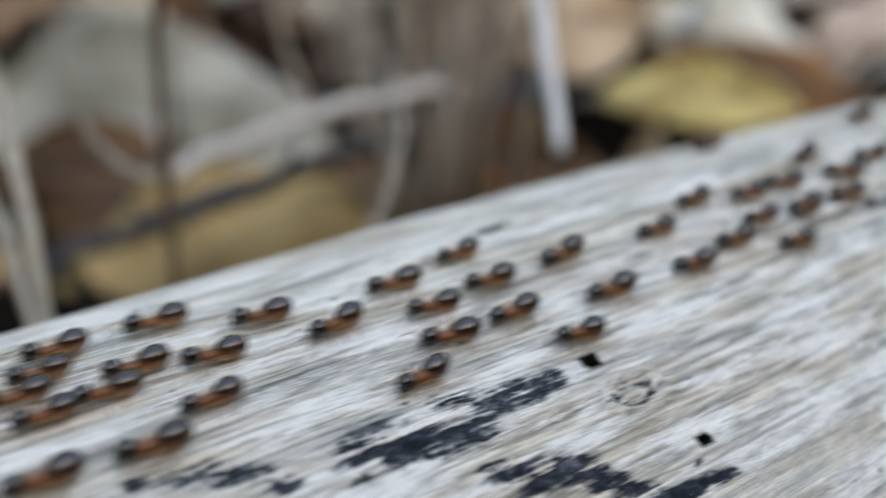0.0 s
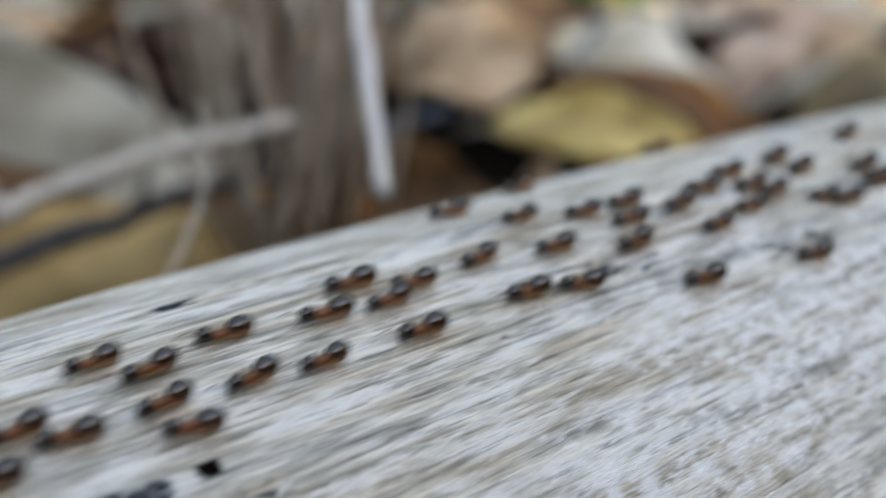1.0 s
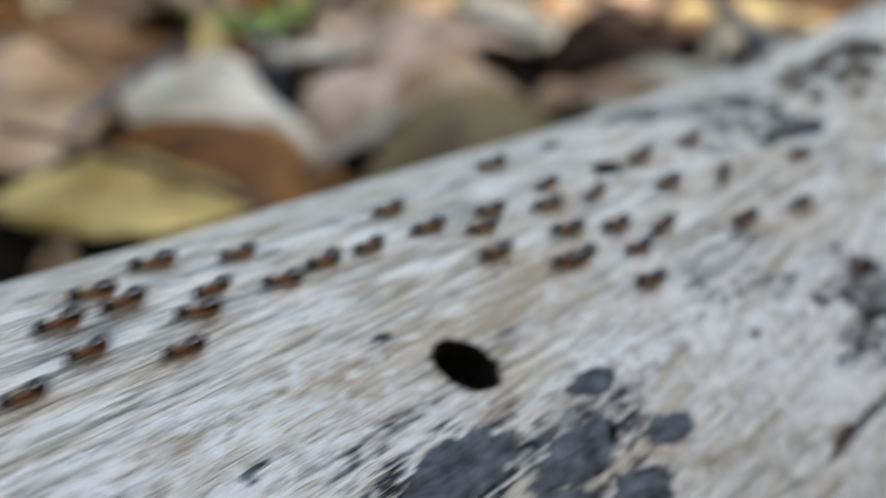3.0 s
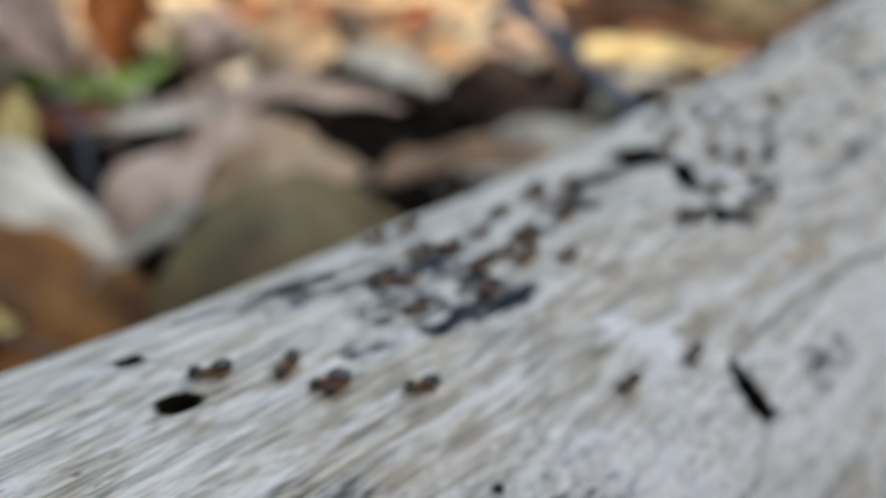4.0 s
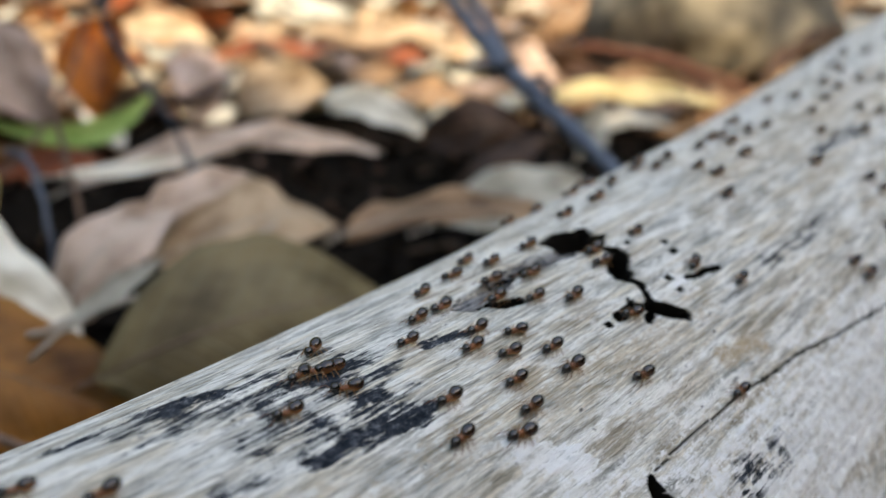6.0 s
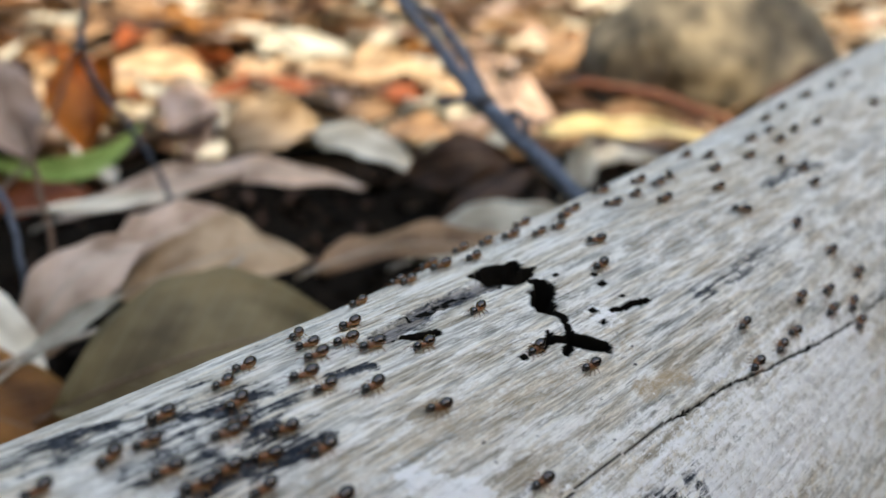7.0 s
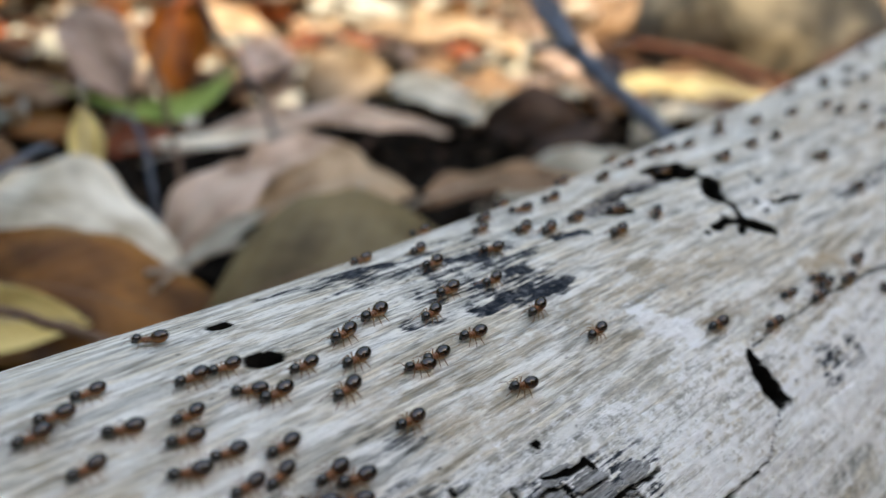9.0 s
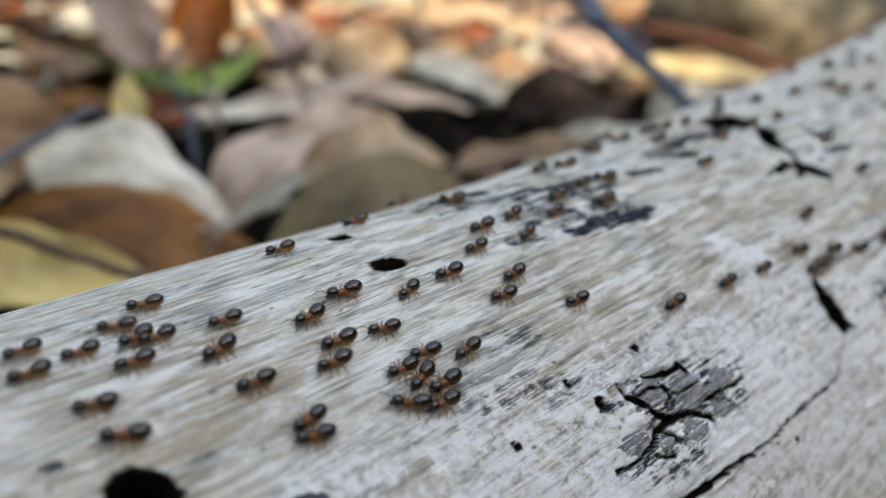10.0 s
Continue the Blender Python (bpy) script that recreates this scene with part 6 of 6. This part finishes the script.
        [(0, 226.1, 7.3), (1.5, 191.6, 7.3), (2, 179.8, 3.6), (2.5, 168.9, 4.7), (10, -3.6, 4.7)],
        [(0, 239.9, 0.2), (1.5, 205.4, 0.2), (2, 193.4, 0), (2.5, 185.3, 3.5), (10, 12.8, 3.5)],
        [(0, 230.9, 10), (1.5, 196.4, 10), (2, 187.3, 9), (2.5, 173.6, 10.7), (10, 1.1, 10.7)],
        [(0, 252.3, 10.6), (2, 206.3, 10.6), (2.5, 192.9, 10.1), (3, 191.9, 4.5), (10, 30.9, 4.5)],
        [(0, 248.6, 16.5), (2, 202.6, 16.5), (2.5, 191.9, 17.9), (3, 180.9, 16.9), (10, 19.9, 16.9)],
        [(0, 256.3, 14.5), (2, 210.3, 14.5), (2.5, 199, 12.9), (3, 187, 14.3), (10, 26, 14.3)],
        [(0, 261.3, 9.3), (2, 215.3, 9.3), (2.5, 202.9, 10.7), (3, 192.8, 8.5), (10, 31.8, 8.5)],
        [(0, 263.1, 14.5), (2, 217.1, 14.5), (2.5, 207.3, 15.5), (3, 196.7, 14.2), (10, 35.7, 14.2)],
        [(0, 256.9, 21.1), (2, 210.9, 21.1), (2.5, 202.9, 18), (3, 193, 18.6), (10, 32, 18.6)],
        [(0, 271.6, 10), (2, 225.6, 10), (2.5, 211.3, 7.8), (3, 199.9, 10.9), (10, 38.9, 10.9)],
        [(0, 334.9, 23.9), (3, 265.9, 23.9), (4.5, 266.3, 20.7), (5, 256.2, 12.8), (10, 141.2, 12.8)],
        [(0, 340.8, 34.2), (3, 271.8, 34.2), (4.5, 274.1, 23.6), (5, 271.6, 24.3), (10, 156.6, 24.3)],
        [(0, 338.6, 14.5), (3, 269.6, 14.5), (4.5, 261.7, 16), (5, 253.3, 11.5), (10, 138.3, 11.5)],
        [(0, 545.9, 7.8), (6.5, 396.4, 7.8), (7, 397, 7.5), (7.5, 395.5, 8.2), (10, 338, 8.2)],
        [(0, 620.7, 8.5), (6.5, 471.2, 8.5), (7, 464.1, 8.8), (7.5, 454.8, 15.9), (10, 397.3, 15.9)],
        [(0, 586.3, 23.2), (6.5, 436.8, 23.2), (7.5, 435.9, 32.2), (8, 436, 29.9), (10, 390, 29.9)],
        [(0, 562.8, 34.3), (6.5, 413.3, 34.3), (7, 413.8, 33.8), (7.5, 412.2, 34.2), (10, 354.7, 34.2)],
        [(0, 551.4, 45.5), (6.5, 401.9, 45.5), (7, 393.4, 47), (7.5, 377.7, 46.1), (10, 320.2, 46.1)],
        [(0, 633.9, -4.6), (7, 472.9, -4.6), (7.5, 454.4, -2.8), (8, 450.7, -9.9), (10, 404.7, -9.9)],
        [(0, 601.6, 22.1), (7, 440.6, 22.1), (7.5, 441, 20.9), (8, 436.8, 24), (10, 390.8, 24)],
        [(0, 673.9, 0.1), (7, 512.9, 0.1), (7.5, 499.5, 2.9), (8, 485.7, 6.2), (10, 439.7, 6.2)],
        [(0, 568.1, 60.2), (7, 407.1, 60.2), (8, 385.5, 60.5), (8.5, 375.2, 60.4), (10, 340.7, 60.4)],
        [(0, 83.5, 5.3), (0.5, 72.3, 2.8), (10, -146.2, 2.8)],
        [(0, 90, 3.3), (0.5, 79.3, 3.4), (10, -139.2, 3.4)],
        [(0, 89.1, 9.8), (0.5, 77.8, 9.6), (10, -140.7, 9.6)],
        [(0, 83.9, 10.7), (0.5, 73.4, 10.6), (10, -145.1, 10.6)],
        [(0, 83, 14.8), (0.5, 73.1, 14.1), (10, -145.4, 14.1)],
        [(0, 88.2, 14.7), (0.5, 77.6, 15.2), (10, -140.9, 15.2)],
        [(0, 95.8, 9.6), (0.5, 85.6, 9.1), (10, -132.9, 9.1)],
        [(0, 96, 16.1), (0.5, 83.7, 14.4), (10, -134.8, 14.4)],
        [(0, 90.9, 19.4), (0.5, 78.9, 18.5), (10, -139.6, 18.5)],
        [(0, 104.1, 16.4), (0.5, 91, 16.5), (10, -127.5, 16.5)],
        [(0, 126.9, -8.6), (1, 107.2, 6.6), (10, -99.8, 6.6)],
        [(0, 129.1, 17.5), (0.5, 117.6, 17.5), (1, 108.3, 16.4), (10, -98.7, 16.4)],
        [(0, 137.7, 15), (0.5, 126.2, 15), (1, 118.1, 16.2), (10, -88.9, 16.2)],
        [(0, 147.5, 10.9), (1, 124.5, 10.9), (1.5, 109.5, 8), (10, -86, 8)],
        [(0, 159.2, 6), (1, 136.2, 6), (1.5, 123.6, 2.9), (10, -71.9, 2.9)],
        [(0, 168, 7.6), (1, 145, 7.6), (1.5, 132.2, 5.3), (10, -63.3, 5.3)],
        [(0, 163.5, 15.2), (1, 140.5, 15.2), (1.5, 128.6, 15.2), (10, -66.9, 15.2)],
        [(0, 172.6, 10.1), (1, 149.6, 10.1), (1.5, 138.6, 8.3), (10, -56.9, 8.3)],
        [(0, 173.7, 12.3), (1, 150.7, 12.3), (1.5, 140.3, 13.2), (10, -55.2, 13.2)],
        [(0, 169.2, 13.7), (1, 146.2, 13.7), (1.5, 133.2, 13.7), (10, -62.3, 13.7)],
        [(0, 155.7, 22.1), (1, 132.7, 22.1), (1.5, 120.7, 21.8), (10, -74.8, 21.8)],
        [(0, 168.5, 23.7), (1, 145.5, 23.7), (1.5, 144.2, 18.6), (10, -51.3, 18.6)],
        [(0, 178.2, 15.6), (1.5, 143.7, 15.6), (2, 146.4, 10.3), (10, -37.6, 10.3)],
        [(0, 198.5, 9.8), (1.5, 164, 9.8), (2, 150.6, 8), (10, -33.4, 8)],
        [(0, 196.4, 16.6), (1.5, 161.9, 16.6), (2, 148.3, 14.7), (10, -35.7, 14.7)],
        [(0, 203.8, 15.2), (1.5, 169.3, 15.2), (2, 155.5, 13.8), (10, -28.5, 13.8)],
        [(0, 205.4, 7.5), (1.5, 170.9, 7.5), (2, 157.3, 6), (10, -26.7, 6)],
        [(0, 221.4, 5.9), (2, 175.4, 5.9), (2.5, 163.4, 6.4), (10, -9.1, 6.4)],
        [(0, 219.1, 10.8), (2, 173.1, 10.8), (2.5, 162.3, 10.6), (10, -10.2, 10.6)],
        [(0, 220.5, 20.7), (2, 174.5, 20.7), (2.5, 160.5, 20.1), (10, -12, 20.1)],
        [(0, 225.6, 11.5), (2, 179.6, 11.5), (2.5, 168, 11.8), (10, -4.5, 11.8)],
        [(0, 227.7, 16.6), (2, 181.7, 16.6), (2.5, 168.7, 15.6), (10, -3.8, 15.6)],
        [(0, 230.6, 2.1), (2, 184.6, 2.1), (2.5, 172.6, 1.5), (10, 0.1, 1.5)],
        [(0, 240.1, 7.8), (2, 194.1, 7.8), (2.5, 178.2, 6.8), (10, 5.7, 6.8)],
        [(0, 241.8, 11.2), (2, 195.8, 11.2), (2.5, 183.8, 10.3), (10, 11.3, 10.3)],
        [(0, 239.1, 15.6), (2, 193.1, 15.6), (2.5, 181.9, 14), (10, 9.4, 14)],
        [(0, 242.7, 18.1), (2, 196.7, 18.1), (2.5, 187, 17.1), (10, 14.5, 17.1)],
        [(0, 246.5, 11.3), (2, 200.5, 11.3), (2.5, 188.6, 12), (10, 16.1, 12)],
        [(0, 239.8, 23.7), (2, 193.8, 23.7), (2.5, 182.6, 21.8), (10, 10.1, 21.8)],
        [(0, 257.3, 6.9), (2.5, 199.8, 6.9), (3, 187.2, 8.6), (10, 26.2, 8.6)],
        [(0, 254.5, 16.5), (2.5, 197, 16.5), (3, 198.9, 1.7), (10, 37.9, 1.7)],
        [(0, 269.4, 13.8), (2.5, 211.9, 13.8), (3, 210.5, 13), (10, 49.5, 13)],
        [(0, 275.8, 11.8), (2.5, 218.3, 11.8), (3, 205.2, 14.1), (10, 44.2, 14.1)],
        [(0, 282.8, 14.6), (2.5, 225.3, 14.6), (3, 215.9, 13.1), (10, 54.9, 13.1)],
        [(0, 289.3, 12.3), (2.5, 231.8, 12.3), (3, 223.5, 13.3), (10, 62.5, 13.3)],
        [(0, 295.6, 5.1), (2.5, 238.1, 5.1), (3, 223.5, 6.3), (10, 62.5, 6.3)],
        [(0, 291.5, 18.1), (2.5, 234, 18.1), (3, 232, 14), (10, 71, 14)],
        [(0, 308.5, 13.4), (2.5, 251, 13.4), (3, 242.4, 12.8), (10, 81.4, 12.8)],
        [(0, 300.5, 16.6), (2.5, 243, 16.6), (3, 228.5, 16.7), (10, 67.5, 16.7)],
        [(0, 295.6, 26.6), (2.5, 238.1, 26.6), (3, 225.9, 21.9), (10, 64.9, 21.9)],
        [(0, 301.6, 23.7), (2.5, 244.1, 23.7), (3, 231.9, 27.5), (10, 70.9, 27.5)],
        [(0, 314.5, 18.2), (2.5, 257, 18.2), (3, 245.8, 18.1), (10, 84.8, 18.1)],
        [(0, 304.6, 27.5), (2.5, 247.1, 27.5), (3, 233.9, 27.3), (10, 72.9, 27.3)],
        [(0, 309, 29.6), (2.5, 251.5, 29.6), (3, 241.4, 29.7), (10, 80.4, 29.7)],
        [(0, 297.7, 35.1), (2.5, 240.2, 35.1), (3, 238.8, 34.5), (10, 77.8, 34.5)],
        [(0, 328.3, 13.9), (3, 259.3, 13.9), (4.5, 258, 9), (10, 131.5, 9)],
        [(0, 351.4, 26.2), (3, 282.4, 26.2), (4.5, 257.3, 17.7), (10, 130.8, 17.7)],
        [(0, 377.1, 6.7), (4.5, 273.6, 6.7), (5, 254.7, 6.7), (10, 139.7, 6.7)],
        [(0, 379.2, 8.9), (4.5, 275.7, 8.9), (5, 264.5, 7.9), (10, 149.5, 7.9)],
        [(0, 374.7, 15.4), (4.5, 271.2, 15.4), (5, 259.5, 18.3), (10, 144.5, 18.3)],
        [(0, 386.2, 3.3), (4.5, 282.7, 3.3), (5, 263.3, 14.7), (10, 148.3, 14.7)],
        [(0, 388.2, 13.1), (4.5, 284.7, 13.1), (5, 270.9, 9.1), (10, 155.9, 9.1)],
        [(0, 384.6, 18.2), (4.5, 281.1, 18.2), (5, 273.9, 17.4), (10, 158.9, 17.4)],
        [(0, 393, 12.7), (4.5, 289.5, 12.7), (5, 277.1, 9.9), (10, 162.1, 9.9)],
        [(0, 398.5, 12.5), (4.5, 295, 12.5), (5, 283.4, 14.3), (10, 168.4, 14.3)],
        [(0, 396.1, 4.9), (4.5, 292.6, 4.9), (5, 281.7, 1.2), (10, 166.7, 1.2)],
        [(0, 390.2, 4.8), (4.5, 286.7, 4.8), (5, 277.1, 1), (10, 162.1, 1)],
        [(0, 401, 43.6), (4.5, 297.5, 43.6), (5, 285.2, 38.4), (10, 170.2, 38.4)],
        [(0, 592.5, -8.5), (6.5, 443, -8.5), (7, 433.1, -8.5), (10, 364.1, -8.5)],
        [(0, 570.4, -8.2), (6.5, 420.9, -8.2), (7, 407.5, -6.6), (10, 338.5, -6.6)],
        [(0, 557.5, -4.5), (6.5, 408, -4.5), (7, 397.3, -0.5), (10, 328.3, -0.5)],
        [(0, 650.9, 0.1), (6.5, 501.4, 0.1), (7, 501.4, -4.1), (10, 432.4, -4.1)],
        [(0, 651.8, -8.2), (6.5, 502.3, -8.2), (7, 486.9, -5.5), (10, 417.9, -5.5)],
        [(0, 609.8, 6), (6.5, 460.3, 6), (7.5, 446, 12.6), (10, 388.5, 12.6)],
        [(0, 694.5, -1.9), (7, 533.5, -1.9), (7.5, 519.2, -11), (10, 461.7, -11)],
        [(0, 68.3, -0.7), (10, -161.7, -0.7)],
        [(0, 74.2, 3.5), (10, -155.8, 3.5)],
        [(0, 77.4, 8.8), (10, -152.6, 8.8)],
        [(0, 79.3, 17.9), (10, -150.7, 17.9)],
        [(0, 69.6, 7.4), (10, -160.4, 7.4)],
        [(0, 65.3, 5.5), (10, -164.7, 5.5)],
        [(0, 63, 7.8), (10, -167, 7.8)],
        [(0, 67.7, 12.5), (10, -162.3, 12.5)],
        [(0, 59.5, 8.1), (10, -170.5, 8.1)],
        [(0, 60.4, 2.1), (10, -169.6, 2.1)],
        [(0, 58.7, 4.7), (10, -171.3, 4.7)],
        [(0, 62, -1), (10, -168, -1)],
        [(0, 63.5, 15.2), (10, -166.5, 15.2)],
        [(0, 57.9, 14.7), (10, -172.1, 14.7)],
        [(0, 158.1, -11.4), (1.5, 123.6, -11.4), (10, -71.9, -11.4)],
        [(0, 186.1, -22.4), (2, 140.1, -22.4), (10, -43.9, -22.4)],
        [(0, 209.8, 6.1), (2, 163.8, 6.1), (10, -20.2, 6.1)],
        [(0, 231.2, 15.5), (2.5, 173.7, 15.5), (10, 1.2, 15.5)],
        [(0, 274.7, 5.4), (3, 205.7, 5.4), (10, 44.7, 5.4)],
        [(0, 307.5, 16.9), (3, 238.5, 16.9), (10, 77.5, 16.9)],
        [(0, 305.5, 22.5), (3, 236.5, 22.5), (10, 75.5, 22.5)],
        [(0, 311.1, 25.1), (3, 242.1, 25.1), (10, 81.1, 25.1)],
        [(0, 316.6, 28.2), (3, 247.6, 28.2), (10, 86.6, 28.2)],
        [(0, 325.5, 21.4), (3, 256.5, 21.4), (10, 95.5, 21.4)],
        [(0, 329.1, 32.4), (3, 260.1, 32.4), (10, 99.1, 32.4)],
        [(0, 311.5, 2.6), (3, 242.5, 2.6), (10, 81.5, 2.6)],
        [(0, 342.1, 46.8), (3, 273.1, 46.8), (10, 112.1, 46.8)],
        [(0, 320.7, 65.4), (3, 251.7, 65.4), (10, 90.7, 65.4)],
        [(0, 388.6, -9.4), (4.5, 285.1, -9.4), (10, 158.6, -9.4)],
        [(0, 394.3, -8.6), (4.5, 290.8, -8.6), (10, 164.3, -8.6)],
        [(0, 388.2, 41.6), (4.5, 284.7, 41.6), (10, 158.2, 41.6)],
        [(0, 394.4, 15.6), (5, 279.4, 15.6), (10, 164.4, 15.6)],
        [(0, 401.3, 9.3), (5, 286.3, 9.3), (10, 171.3, 9.3)],
        [(0, 399.4, 19.1), (5, 284.4, 19.1), (10, 169.4, 19.1)],
        [(0, 443.5, 7.7), (8.5, 248.0, 7.7), (10, 213.5, 7.7)],
        [(0, 452.3, 12.4), (8.5, 256.8, 12.4), (10, 222.3, 12.4)],
        [(0, 473.6, 25.5), (8.5, 278.1, 25.5), (10, 243.6, 25.5)],
        [(0, 404.5, 13.0), (8.5, 251.5, 34.3), (10, 242.5, 34.3)],
        [(0, 435.0, 21.0), (8.5, 248.2, 36.8), (10, 239.2, 36.8)],
        [(0, 474.0, 7.0), (8.5, 253.3, 36.2), (10, 244.3, 36.2)],
        [(0, 506.0, 27.0), (8.5, 251.5, 38.5), (10, 242.5, 38.5)],
        [(0, 494.8, 24.5), (8.5, 299.3, 24.5), (10, 264.8, 24.5)],
        [(0, 499.1, 32.7), (8.5, 303.6, 32.7), (10, 269.1, 32.7)],
        [(0, 522.9, 15.7), (8.5, 327.4, 15.7), (10, 292.9, 15.7)],
        [(0, 530.7, 8.8), (8.5, 335.2, 8.8), (10, 300.7, 8.8)],
    ]
    rnd = random.Random(5)
    herd = [TERMITE] + [copy_thing(TERMITE, Matrix()) for _ in trails[1:]]
    plan = []
    for trail in trails:
        times = [r[0] for r in trail]
        ts = np.array(sorted({round(0.5 * k, 2) for k in range(21)} | set(times)))
        us, an = np.interp(ts, times, [r[1] for r in trail]), np.interp(ts, times, [r[2] for r in trail])
        i, j = np.maximum(np.arange(len(ts)) - 1, 0), np.minimum(np.arange(len(ts)) + 1, len(ts) - 1)
        turned = np.mean((us[j] - us[i]) / (ts[j] - ts[i])) > -3 and rnd.random() < 0.6
        du = np.abs((us[j] - us[i]) / (ts[j] - ts[i])) + 12.0
        du = du if turned else -du
        ds = (an[j] - an[i]) * ARC / (ts[j] - ts[i]) * 0.8 + rnd.gauss(0, 4) + 4.0 * np.sin(rnd.uniform(0, 6.28) + 2.1 * ts)
        plan.append((ts, us * 0.001, an, du, ds))
    poses = iter(stand_on_log(*(np.concatenate([p[k] for p in plan]) for k in range(1, 5))))
    for n, (ob, (ts, us, *_)) in enumerate(zip(herd, plan)):
        size = rnd.uniform(0.98, 1.15)
        ob.scale = (size, size, size)
        walk(ob, [(float(t), next(poses)) for t in ts])
        if n % 5:
            continue
        # the legs swing in two sets of three
        legs = [c for c in ob.children if c.name.startswith("leg")]
        for k, leg in enumerate(legs):
            hip = Vector(((0.66, 0.38, 0.12)[k % 3] * 0.001, (0.0003, -0.0003)[k // 3], 0.0005))
            swing = [(0.4 * i, Matrix.Translation(hip) @ Matrix.Rotation(0.22 * (-1) ** (i + k), 4, "Z") @ Matrix.Translation(-hip)) for i in range(26)]
            walk(leg, swing)


motions()
